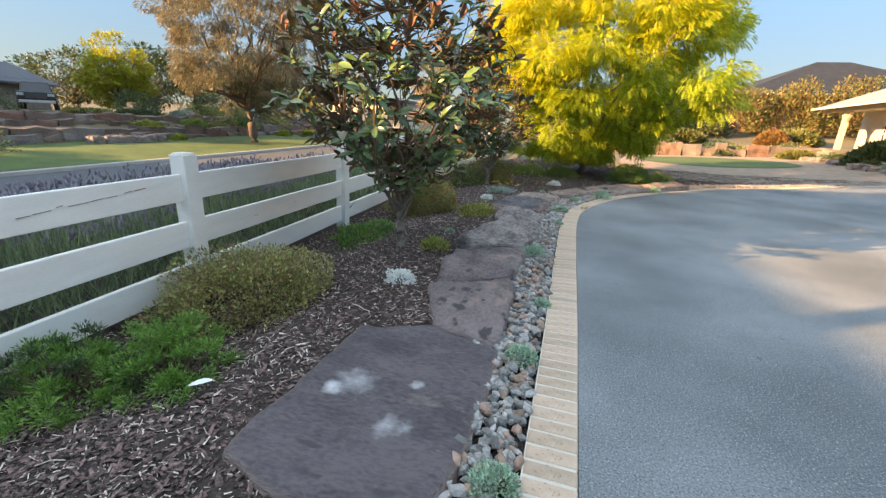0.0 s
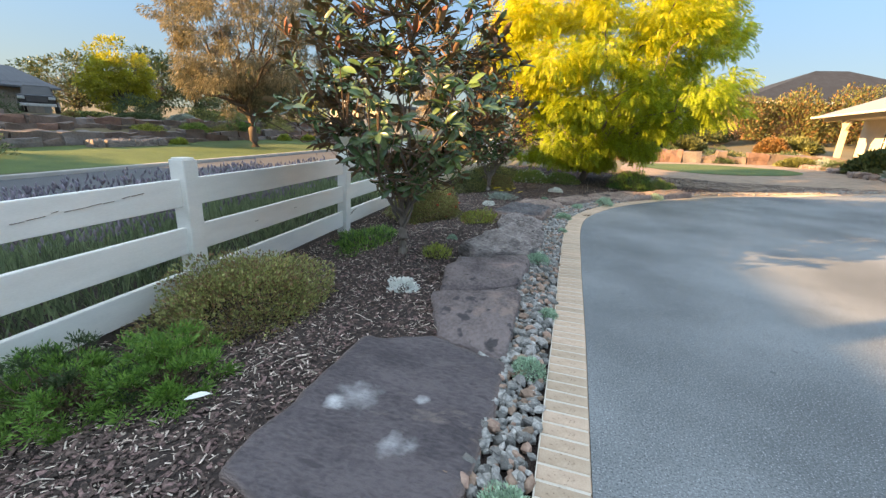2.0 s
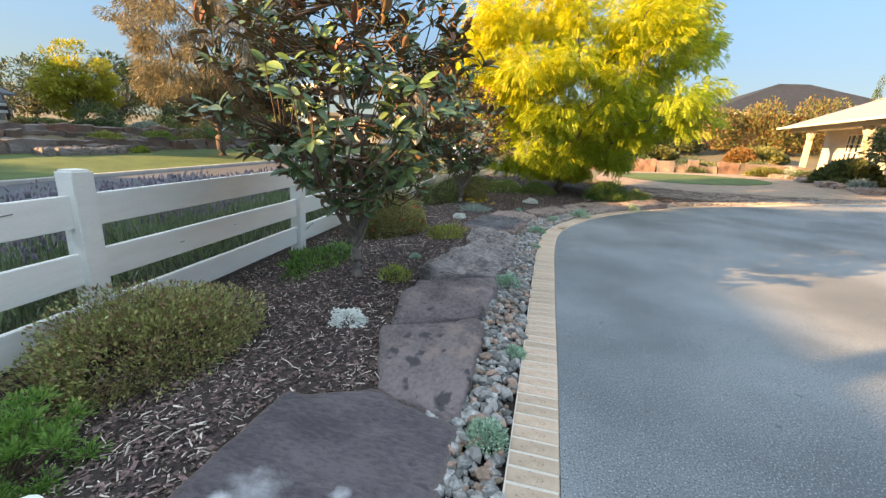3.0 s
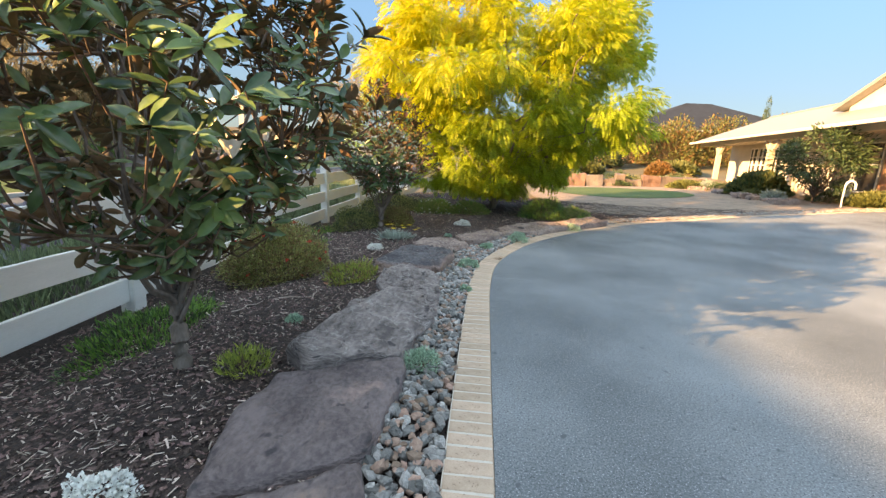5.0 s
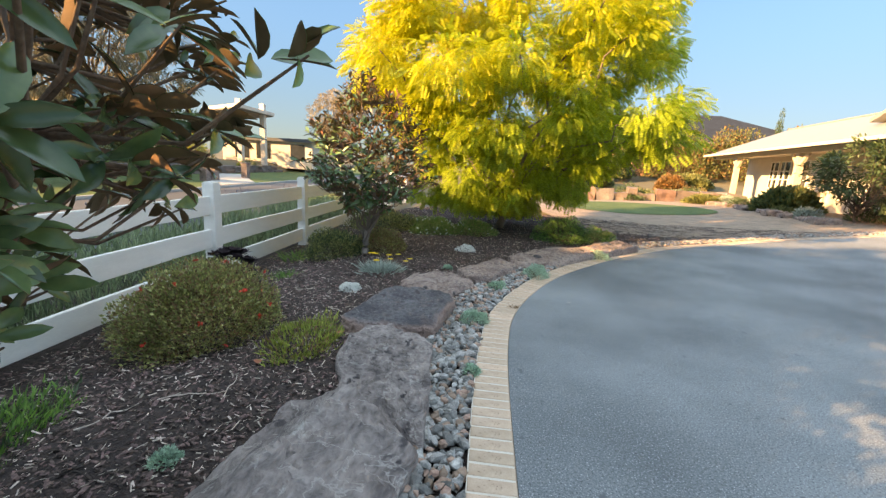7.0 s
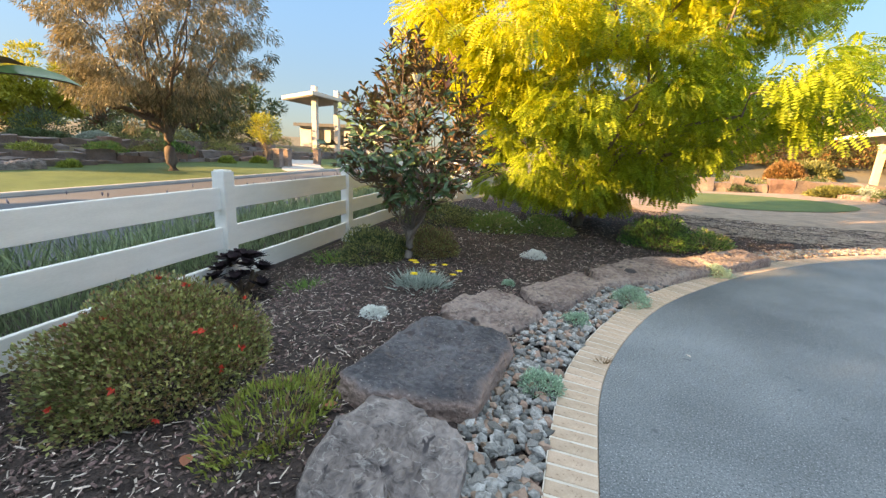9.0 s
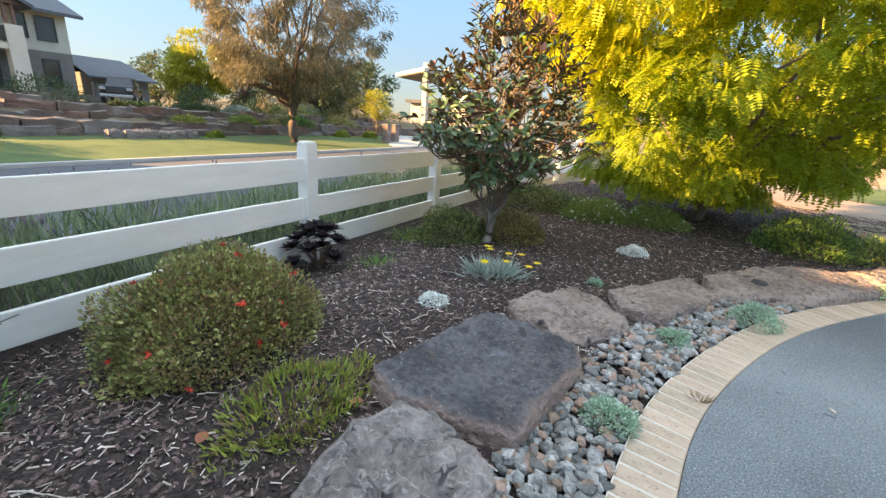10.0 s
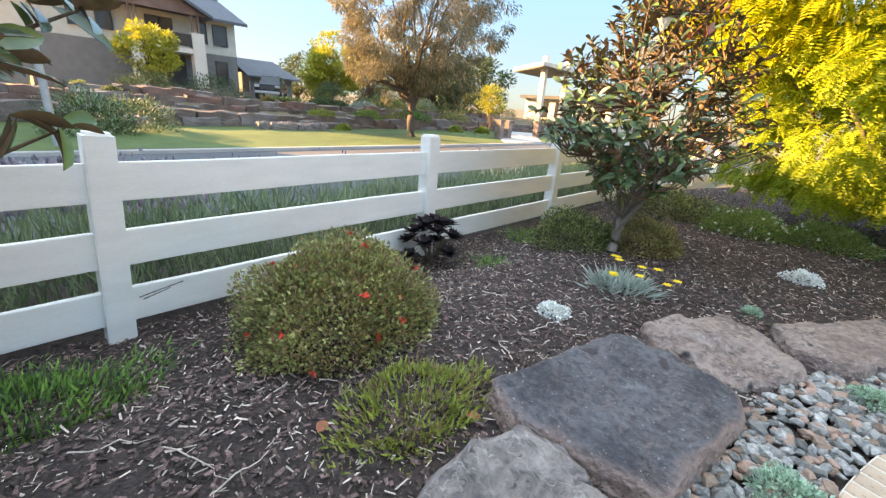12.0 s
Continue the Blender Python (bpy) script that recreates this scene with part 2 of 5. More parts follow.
PETAL = mat("cream petal", (0.75, 0.70, 0.55), (0.85, 0.82, 0.72), 8, 0.5, 0.0, 30)
# golden foliage; the lime and amber tones also carry shade and sunlight
GOLD = leafy("golden locust leaflets", (0.44, 0.455, 0.012), (0.60, 0.61, 0.03), v=0.18, thru=0.5)
LIME_SHADE = leafy("lime locust leaflets, lower and shaded side", (0.25, 0.34, 0.02), (0.43, 0.52, 0.036), v=0.22, thru=0.5)
AMBER_SUN = leafy("amber locust leaflets, sunlit top", (0.52, 0.45, 0.012), (0.68, 0.60, 0.025), v=0.15, thru=0.5)
# bronze for the sunlit side, darker grey-green where the crown is shaded
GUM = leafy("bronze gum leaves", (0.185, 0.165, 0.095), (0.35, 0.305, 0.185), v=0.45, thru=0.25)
GUM_SHADE = leafy("grey-green gum leaves, shaded side", (0.07, 0.08, 0.05), (0.14, 0.15, 0.09), v=0.4, thru=0.2)
YELLOWTREE = leafy("yellow-green leaves", (0.30, 0.32, 0.025), (0.50, 0.46, 0.05), v=0.3)
OLIVE = leafy("olive heath leaves", (0.19, 0.21, 0.065), (0.43, 0.43, 0.155), v=0.45, thru=0.2)
OLIVE_RUST = leafy("rusty heath leaves", (0.19, 0.125, 0.065), (0.32, 0.21, 0.10), v=0.4, thru=0.2)
FRESH = leafy("fresh green leaves", (0.10, 0.21, 0.035), (0.21, 0.37, 0.07), v=0.4, thru=0.25)
DARKGREEN = leafy("dark green leaves", (0.04, 0.07, 0.028), (0.09, 0.135, 0.05), v=0.45, thru=0.15)
SILVER = leafy("silver-grey leaves", (0.26, 0.32, 0.27), (0.46, 0.52, 0.45), v=0.25, thru=0.15)
SEDUM = leafy("blue-green sedum leaves", (0.28, 0.42, 0.30), (0.50, 0.64, 0.47), v=0.35, thru=0.15)
LAVENDER = leafy("grey-green lavender leaves", (0.12, 0.17, 0.08), (0.27, 0.34, 0.18), v=0.5, thru=0.2)
LAV_FLOWER = leafy("purple lavender spikes", (0.17, 0.145, 0.185), (0.30, 0.26, 0.31), v=0.4, thru=0.1)
YG = leafy("yellow-green succulent leaves", (0.20, 0.26, 0.04), (0.38, 0.42, 0.08), v=0.4, thru=0.2)
REDFLOWER = mat("red flowers", (0.50, 0.03, 0.02), (0.70, 0.08, 0.04), 8, 0.6, 0.0, 30)
YELLOWFLOWER = mat("yellow petals", (0.78, 0.52, 0.01), (0.86, 0.66, 0.03), 8, 0.6, 0.0, 30)
WHITEFLOWER = mat("white flowers", (0.70, 0.72, 0.66), (0.85, 0.86, 0.82), 8, 0.7, 0.0, 30)
BLACKROSE = mat("black aeonium leaves", (0.008, 0.005, 0.007), (0.030, 0.014, 0.019), 8, 0.95, 0.0, 30, island=0.4)
PHOTINIA = leafy("russet hedge leaves", (0.15, 0.105, 0.035), (0.29, 0.16, 0.06), v=0.4, thru=0.25)
HEDGE = leafy("olive-green hedge leaves", (0.085, 0.10, 0.03), (0.19, 0.20, 0.06), v=0.4, thru=0.2)
RENDER = mat("cream rendered wall", (0.58, 0.53, 0.45), (0.68, 0.63, 0.55), 2, 0.85, 0.15, 60)
GREYWALL = mat("grey rendered wall", (0.15, 0.145, 0.137), (0.21, 0.205, 0.195), 2, 0.85, 0.1, 60)
CLADDING = mat("cream weatherboard", (0.52, 0.50, 0.43), (0.62, 0.60, 0.53), 2, 0.7, 0.15, 60)
REDBRICK = mat("orange-red brickwork", (0.42, 0.22, 0.12), (0.60, 0.38, 0.24), 6, 0.9, 0.3, 60)
ROOF = mat("grey corrugated roof", (0.075, 0.082, 0.095), (0.125, 0.133, 0.15), 1, 0.8, 0.2, 30, stretch=(1, 8, 1))
ROOF_PALE = mat("pale metal roof", (0.26, 0.245, 0.22), (0.34, 0.325, 0.295), 1, 0.5, 0.2, 30, stretch=(1, 8, 1))
ROOF_DARK = mat("charcoal roof tiles", (0.008, 0.013, 0.023), (0.022, 0.031, 0.048), 2, 1.0, 0.3, 30)
WINDOWGLASS = mat("dark window glass", (0.03, 0.035, 0.04), (0.05, 0.055, 0.06), 2, 0.08, 0.0, 30)
DARKMETAL = mat("dark painted metal", (0.03, 0.03, 0.035), (0.06, 0.06, 0.065), 3, 0.45, 0.0, 40)
GALV = mat("galvanised steel", (0.40, 0.41, 0.42), (0.55, 0.56, 0.57), 8, 0.45, 0.0, 40, metal=0.6)
CARPAINT = mat("black car paint", (0.012, 0.013, 0.016), (0.02, 0.022, 0.026), 2, 0.2, 0.0, 40)
TIMBER = mat("grey weathered timber", (0.16, 0.135, 0.11), (0.28, 0.24, 0.20), 4, 0.85, 0.3, 50, stretch=(1, 1, 0.2))
PALETIMBER = mat("cream painted timber", (0.55, 0.47, 0.35), (0.66, 0.58, 0.45), 3, 0.6, 0.1, 40)


# ---- mesh helpers ----
def part(name, data, material, parent=None, label=""):
    """One mesh object from a bmesh or mesh; under a thing when parent is given."""
    if isinstance(data, bmesh.types.BMesh):
        me = bpy.data.meshes.new(name)
        data.to_mesh(me)
        data.free()
    else:
        me = data
    for m in (material if isinstance(material, (list, tuple)) else [material]):
        me.materials.append(m)
    ob = new(name, me)
    if parent:
        ob.parent = parent
    return tagged(ob, label)


def thing(name, loc, label, category, group="", kind=""):
    ob = new(name)
    ob.empty_display_size = 0.1
    ob.location = loc
    return tagged(ob, label, category, group, kind)


def mesh_np(name, verts, faces, mat_index=None, smooth=False):
    """A mesh from an (N,3) array and an (F,k) array of equal-sided faces."""
    verts, faces = np.asarray(verts, np.float32), np.asarray(faces, np.int32)
    me = bpy.data.meshes.new(name)
    me.vertices.add(len(verts))
    me.vertices.foreach_set("co", verts.ravel())
    f, k = faces.shape
    me.loops.add(f * k)
    me.loops.foreach_set("vertex_index", faces.ravel())
    me.polygons.add(f)
    me.polygons.foreach_set("loop_start", np.arange(0, f * k, k, dtype=np.int32))
    if mat_index is not None:
        me.polygons.foreach_set("material_index", np.asarray(mat_index, np.int32))
    me.polygons.foreach_set("use_smooth", np.full(f, bool(smooth)))
    me.update(calc_edges=True)
    me.validate()
    return me


def unit(v):
    return v / np.maximum(np.linalg.norm(v, axis=-1, keepdims=True), 1e-9)


def frames_of(d, up):
    """Rotation matrices whose y axis runs along d and whose z is near up."""
    d = unit(d)
    x = unit(np.cross(d, up) + 1e-6)
    return np.stack([x, d, np.cross(x, d)], axis=2)


def scatter(name, tv, tf, rot, loc, size, mats=None, smooth=False):
    """Many copies of a small template joined into one mesh. size: (N,3)."""
    tv, tf = np.asarray(tv, float), np.asarray(tf, int)
    v = np.einsum("nij,nkj->nki", rot, tv[None] * size[:, None, :]) + loc[:, None, :]
    f = tf[None] + (np.arange(len(loc)) * len(tv))[:, None, None]
    mi = None if mats is None else np.tile(mats, len(loc))
    return mesh_np(name, v.reshape(-1, 3), f.reshape(-1, tf.shape[1]), mi, smooth)


LEAF_V = [(0, 0, 0), (-0.5, 0.45, 0.06), (0, 0.5, -0.03), (0.5, 0.45, 0.06), (0, 1, -0.1)]
LEAF_F = [(0, 2, 1), (0, 3, 2), (1, 2, 4), (2, 3, 4)]
BROAD_V, BROAD_F = [(0, 0, 0)], []
for yy, ww in ((0.16, 0.26), (0.38, 0.46), (0.62, 0.5), (0.83, 0.34)):
    zz = -0.14 * yy * yy
    BROAD_V += [(-ww, yy, zz + 0.09 * ww * 2), (0, yy, zz), (ww, yy, zz + 0.09 * ww * 2)]
BROAD_V.append((0, 1, -0.16))
BROAD_F += [(0, 2, 1), (0, 3, 2)]
for r0 in (1, 4, 7):
    for c0 in (0, 1):
        a0 = r0 + c0
        BROAD_F += [(a0, a0 + 1, a0 + 4), (a0, a0 + 4, a0 + 3)]
BROAD_F += [(10, 11, 13), (11, 12, 13)]
BROAD2_V = BROAD_V + [(x * 0.98, y, z - 0.012) for x, y, z in BROAD_V]
BROAD2_F = BROAD_F + [(a + 14, c + 14, b + 14) for a, b, c in BROAD_F]
BROAD2_M = [0] * len(BROAD_F) + [1] * len(BROAD_F)
BLADE_V = [(-0.5, 0, 0), (0.5, 0, 0), (-0.35, 0.5, 0.05), (0.35, 0.5, 0.05), (0, 1, -0.06)]
BLADE_F = [(0, 1, 3), (0, 3, 2), (2, 3, 4)]


def pinnate(n=7):
    """A compound leaf: n pairs of leaflets along a drooping midrib."""
    v, f = [], []
    for i in range(n):
        y, droop = (i + 0.6) / n, -0.25 * ((i + 0.6) / n) ** 2
        w = 0.36 * (1 - 0.5 * abs(y - 0.45))
        for s in (-1, 1):
            k = len(v)
            v += [(0, y, droop), (s * w * 0.55, y - 0.06, droop - 0.02), (s * w, y + 0.05, droop - 0.07), (s * w * 0.5, y + 0.10, droop - 0.02)]
            f += [(k, k + 1, k + 2, k + 3)] if s > 0 else [(k, k + 3, k + 2, k + 1)]
    return v, f


def tubes(name, lines, sides=6):
    """Tapered limbs from polylines of (point, radius)."""
    v, f = [], []
    for line in lines:
        base = len(v)
        for i, (p, r) in enumerate(line):
            q = Vector(line[min(i + 1, len(line) - 1)][0]) - Vector(line[max(i - 1, 0)][0])
            m = q.to_track_quat("Z", "Y").to_matrix()
            for s in range(sides):
                a = 2 * math.pi * s / sides
                v.append(tuple(Vector(p) + m @ Vector((r * math.cos(a), r * math.sin(a), 0))))
        for i in range(len(line) - 1):
            for s in range(sides):
                a, b = base + i * sides + s, base + i * sides + (s + 1) % sides
                f.append((a, b, b + sides, a + sides))
    return mesh_np(name, v, f, smooth=True)


def limb(a, b, ra, rb, n=6, wander=0.06, rnd=random):
    a, b = Vector(a), Vector(b)
    w = (b - a).length * wander
    out = []
    for i in range(n + 1):
        t = i / n
        j = Vector((rnd.uniform(-w, w), rnd.uniform(-w, w), rnd.uniform(-w, w) * 0.5)) if 0 < i < n else Vector()
        out.append((tuple(a.lerp(b, t) + j), ra + (rb - ra) * t))
    return out


def box(bm, x0, x1, y0, y1, z0, z1, bevel=0.0):
    m = Matrix.Translation(((x0 + x1) / 2, (y0 + y1) / 2, (z0 + z1) / 2)) @ Matrix.Diagonal((x1 - x0, y1 - y0, z1 - z0, 1))
    made = bmesh.ops.create_cube(bm, size=1, matrix=m)
    if bevel:
        edges = {e for v in made["verts"] for e in v.link_edges}
        bmesh.ops.bevel(bm, geom=list(edges), offset=bevel, segments=2, profile=0.6, affect="EDGES")
    return bm


def boxed(name, x0, x1, y0, y1, z0, z1, material, parent=None, label="", bevel=0.0):
    return part(name, box(bmesh.new(), x0, x1, y0, y1, z0, z1, bevel), material, parent, label)


def spline(pts, n):
    """n points evenly along a smooth curve through pts."""
    p = [Vector((*q, 0)) for q in pts]
    p = [p[0] * 2 - p[1]] + p + [p[-1] * 2 - p[-2]]
    dense = []
    for i in range(1, len(p) - 2):
        for k in range(40):
            t = k / 40
            dense.append(0.5 * ((2 * p[i]) + (p[i + 1] - p[i - 1]) * t + (2 * p[i - 1] - 5 * p[i] + 4 * p[i + 1] - p[i + 2]) * t * t + (3 * p[i] - p[i - 1] - 3 * p[i + 1] + p[i + 2]) * t ** 3))
    dense.append(p[-2])
    d = np.array([(q.x, q.y) for q in dense])
    s = np.concatenate([[0], np.cumsum(np.linalg.norm(np.diff(d, axis=0), axis=1))])
    u = np.linspace(0, s[-1], n)
    return np.stack([np.interp(u, s, d[:, 0]), np.interp(u, s, d[:, 1])], axis=1)


def offset(c, dist):
    """The curve c moved to its left."""
    t = unit(np.gradient(c, axis=0))
    return c + dist * np.stack([-t[:, 1], t[:, 0]], axis=1)


def smooth_step(a, b, x):
    t = np.clip((x - a) / (b - a), 0, 1)
    return t * t * (3 - 2 * t)


def height(x, y):
    """The lie of the land."""
    x, y = np.asarray(x, float), np.asarray(y, float)
    z = -0.23 * smooth_step(-1.2, -2.9, x) - 0.17 * smooth_step(-3.1, -6.0, x)
    z = z + 0.14 * smooth_step(-13.1, -19.0, x) + 0.62 * smooth_step(-19.9, -20.5, x) + 0.6 * smooth_step(-21.6, -22.4, x)
    z = z + 0.05 * smooth_step(-23, -36, x) + 3.0 * smooth_step(-50, -140, x)
    z = z + 0.045 * np.maximum(0, x - 6) * np.clip(1 - (y - 15) / 25, 0.25, 1) * (x < 60) + 2.2 * (x >= 60)
    z = z + 1.6 * smooth_step(30, 48, y) * smooth_step(-6, 4, x)
    return z


def sheet(name, left, right, material, dz, m=12, rough=0.0, kind="structure", label="", category="ground"):
    """A strip of ground between two curves of equally many points."""
    n = len(left)
    t = np.linspace(0, 1, m)[None, :, None]
    xy = left[:, None] * (1 - t) + right[:, None] * t
    z = height(xy[..., 0], xy[..., 1]) + dz
    if rough:
        z = z + rough * rng.normal(size=z.shape)
    v = np.concatenate([xy, z[..., None]], axis=2).reshape(-1, 3)
    i = np.arange(n * m).reshape(n, m)
    f = np.stack([i[:-1, :-1], i[:-1, 1:], i[1:, 1:], i[1:, :-1]], axis=-1).reshape(-1, 4)
    return tagged(part(name, mesh_np(name, v, f, smooth=True), material), label, category, "", kind)


# ---- the ground ----
EDGE = spline([(-0.25, -8), (0.05, -3), (0.19, 0), (0.27, 1.42), (0.35, 2.8), (0.44, 4.6), (0.56, 6.4), (0.78, 7.45), (1.38, 8.66), (2.17, 9.66), (3.1, 10.6), (4.7, 11.85), (7.2, 13.1), (10.6, 14.1), (15, 15.2), (22, 16.5)], 420)
BRICKS_OUT, PEBBLES_OUT = offset(EDGE, 0.23), offset(EDGE, 0.62)

g = np.sinh(np.linspace(-5.2, 5.2, 190)) / math.sinh(5.2) * 900
gx, gy = np.meshgrid(g - 2.0, g + 8.0, indexing="ij")
gz = height(gx, gy) - 0.10
gi = np.arange(gx.size).reshape(gx.shape)
gf = np.stack([gi[:-1, :-1], gi[1:, :-1], gi[1:, 1:], gi[:-1, 1:]], axis=-1).reshape(-1, 4)
tagged(part("ground", mesh_np("ground", np.stack([gx, gy, gz], -1).reshape(-1, 3), gf, smooth=True), SOIL), "dry brown soil with sparse grass", "ground", "", "structure")

far_side = spline([(26, -8), (26, -4), (26, 4), (26, 10), (25, 15), (24, 16.6)], 420)
sheet("driveway", EDGE, far_side, ASPHALT, 0.0, 40, label="blue-grey asphalt driveway with worn patches", category="driveway")
sheet("brick_bedding", BRICKS_OUT, offset(EDGE, 0.008), MORTAR, 0.0035, 3, label="pale mortar bed under the brick edging", category="mortar")
bed_left = spline([(-3.0, -8), (-3.0, -1), (-3.0, 3.0), (-3.0, 5.4), (-3.0, 8), (-2.9, 11), (-2.8, 15), (-1.5, 17.0), (1.5, 17.2), (3.2, 15.4), (4.0, 13.6), (4.4, 12.4)], 420)
inner = spline([tuple(PEBBLES_OUT[i]) for i in range(0, 300, 12)] + [(4.35, 12.2)], 420)
sheet("mulch_bed", bed_left, inner, MULCH, 0.0, 60, 0.006, label="dark bark mulch garden bed", category="garden bed")
sheet("pebble_bed", offset(EDGE, 0.75)[:330], BRICKS_OUT[:330], MULCH, -0.03, 6, label="dark soil under the pebble strip", category="garden bed")
yard_far = spline([(3.4, 13.4), (3.0, 19), (5, 25.0), (9, 26.2), (12.6, 26.4), (14.2, 24), (17, 17), (22, 16.9)], 160)
sheet("gravel_yard", yard_far, EDGE[258:418], GRAVEL, 0.005, 24, 0.004, label="tan gravel yard beyond the driveway", category="gravel")
lawn_c = np.stack([7.4 + 3.2 * np.cos(np.linspace(0, 2 * math.pi, 60)), 21.6 + 3.0 * np.sin(np.linspace(0, 2 * math.pi, 60))], 1)
sheet("small_lawn", lawn_c, np.repeat([[7.4, 21.6]], 60, 0), GRASS, 0.02, 8, label="small oval green lawn", category="lawn")


def along_y(x, y0, y1, n=60):
    return np.stack([np.full(n, float(x)), np.linspace(y0, y1, n)], 1)


sheet("lavender_soil", along_y(-6.2, -30, 80), along_y(-3.02, -30, 80), MULCH, -0.03, 8, label="soil strip under the lavender", category="garden bed")
sheet("road", along_y(-13.15, -120, 200), along_y(-6.2, -120, 200), ROAD, 0.0, 6, label="grey asphalt street", category="road")
part("kerb", box(bmesh.new(), -13.3, -13.12, -120, 200, -0.5, -0.29, 0.03), CONCRETE)
tagged(bpy.data.objects["kerb"], "pale concrete kerb along the street", "kerb", "", "structure")
sheet("verge_lawn", along_y(-20.0, -60, 120), along_y(-13.3, -60, 120), GRASS, 0.10, 10, 0.01, label="mown grass verge across the street", category="lawn")


# ---- fence ----
def rail_between(a, b, z0, z1, parent, thick=0.045):
    """A rail board from post a to post b; ends let 3 cm into the posts."""
    a, b = Vector(a), Vector(b)
    d = (b - a).normalized()
    a, b = a + d * 0.03, b - d * 0.03
    side = Vector((-d.y, d.x, 0)).normalized() * thick / 2
    bm = bmesh.new()
    n = 8
    rows = []
    for i in range(n + 1):
        p = a.lerp(b, i / n) + Vector((0, 0, random.uniform(-0.002, 0.002)))
        rows.append([bm.verts.new(p + s * side + Vector((0, 0, z))) for s, z in ((1, z0), (-1, z0), (-1, z1), (1, z1))])
    for r, q in zip(rows, rows[1:]):
        for k in range(4):
            bm.faces.new((r[k], r[(k + 1) % 4], q[(k + 1) % 4], q[k]))
    bm.faces.new(rows[0][::-1])
    bm.faces.new(rows[-1])
    bmesh.ops.recalc_face_normals(bm, faces=bm.faces)
    bmesh.ops.bevel(bm, geom=[e for e in bm.edges if e.calc_face_angle(0) > 1.0], offset=0.005, segments=2, affect="EDGES")
    return part("rail", bm, WHITE, parent)


POSTS = [((-2.95, -5.3), 0), ((-2.95, -2.6), 0), ((-2.95, 0.1), 0), ((-2.94, 2.83), 0.5), ((-2.94, 5.575), 3.3), ((-2.92, 8.29), 0.5), ((-2.85, 10.95), 0), ((-2.76, 13.55), 0), ((-2.66, 16.15), 0.4), ((-2.56, 18.75), 0), ((-2.46, 21.35), 0)]
fence = thing("fence", (-2.86, 5.58, -0.2), "white painted timber post-and-rail fence with peeling rails", "fence")
bpy.context.view_layer.update()
keep = fence.matrix_world.inverted()


def settle(ob, parent_inverse=keep, parent=fence):
    ob.matrix_parent_inverse = parent_inverse
    return ob


TOPS = []
for i, ((px, py), lean) in enumerate(POSTS):
    base = float(height(px, py))
    top = base + 1.27
    dirn = Vector((*POSTS[min(i + 1, len(POSTS) - 1)][0], 0)) - Vector((*POSTS[max(i - 1, 0)][0], 0))
    bm = bmesh.new()
    w = 0.073
    box(bm, -w, w, -w, w, -0.25, top - base, 0.0)
    bmesh.ops.bevel(bm, geom=[e for e in bm.edges if all(v.co.z > 0.5 for v in e.verts)], offset=0.016, segments=2, affect="EDGES")
    bmesh.ops.bevel(bm, geom=[e for e in bm.edges if abs(e.verts[0].co.z - e.verts[1].co.z) > 0.5], offset=0.006, segments=2, affect="EDGES")
    bmesh.ops.transform(bm, matrix=pose(px, py, base, -lean, 0, math.degrees(math.atan2(dirn.y, dirn.x)) - 90), verts=bm.verts)
    settle(part("post", bm, WHITE, fence))
    TOPS.append((px, py, base, lean))
for (xa, ya, za, la), (xb, yb, zb, lb) in zip(TOPS, TOPS[1:]):
    for lo, hi in ((0.10, 0.325), (0.475, 0.70), (0.875, 1.10)):
        shift = math.sin(radians(la)) * lo, math.sin(radians(lb)) * lo
        settle(rail_between((xa, ya + shift[0], za), (xb, yb + shift[1], zb), lo, hi, fence))

def crack(y, z, length, slope, wide=0.004):
    """A split in the paint of a rail's garden face."""
    bm = bmesh.new()
    box(bm, -0.0015, 0.0015, 0, length, -wide / 2, wide / 2)
    for v in bm.verts:
        v.co.z += random.uniform(-0.001, 0.001)
    bmesh.ops.transform(bm, matrix=pose(-2.9155, y, z, slope), verts=bm.verts)
    return settle(part("paint_crack", bm, CRACK, fence))


for y, z, ln, sl in ((1.62, 0.745, 0.07, 3), (1.70, 0.752, 0.10, 4), (1.83, 0.77, 0.04, 8), (1.90, 0.765, 0.12, 2), (2.03, 0.772, 0.10, 5), (2.14, 0.778, 0.08, 3), (2.27, 0.79, 0.06, 9), (2.34, 0.797, 0.10, 4), (3.6, 0.35, 0.05, 2), (4.3, 0.37, 0.06, 0)):
    crack(y, z, ln, sl)
for y, z, ln, sl in ((5.70, 0.02, 0.26, 10), (5.72, 0.0, 0.16, 14), (6.6, 0.385, 0.05, -8)):
    crack(y, z, ln, sl, 0.006)


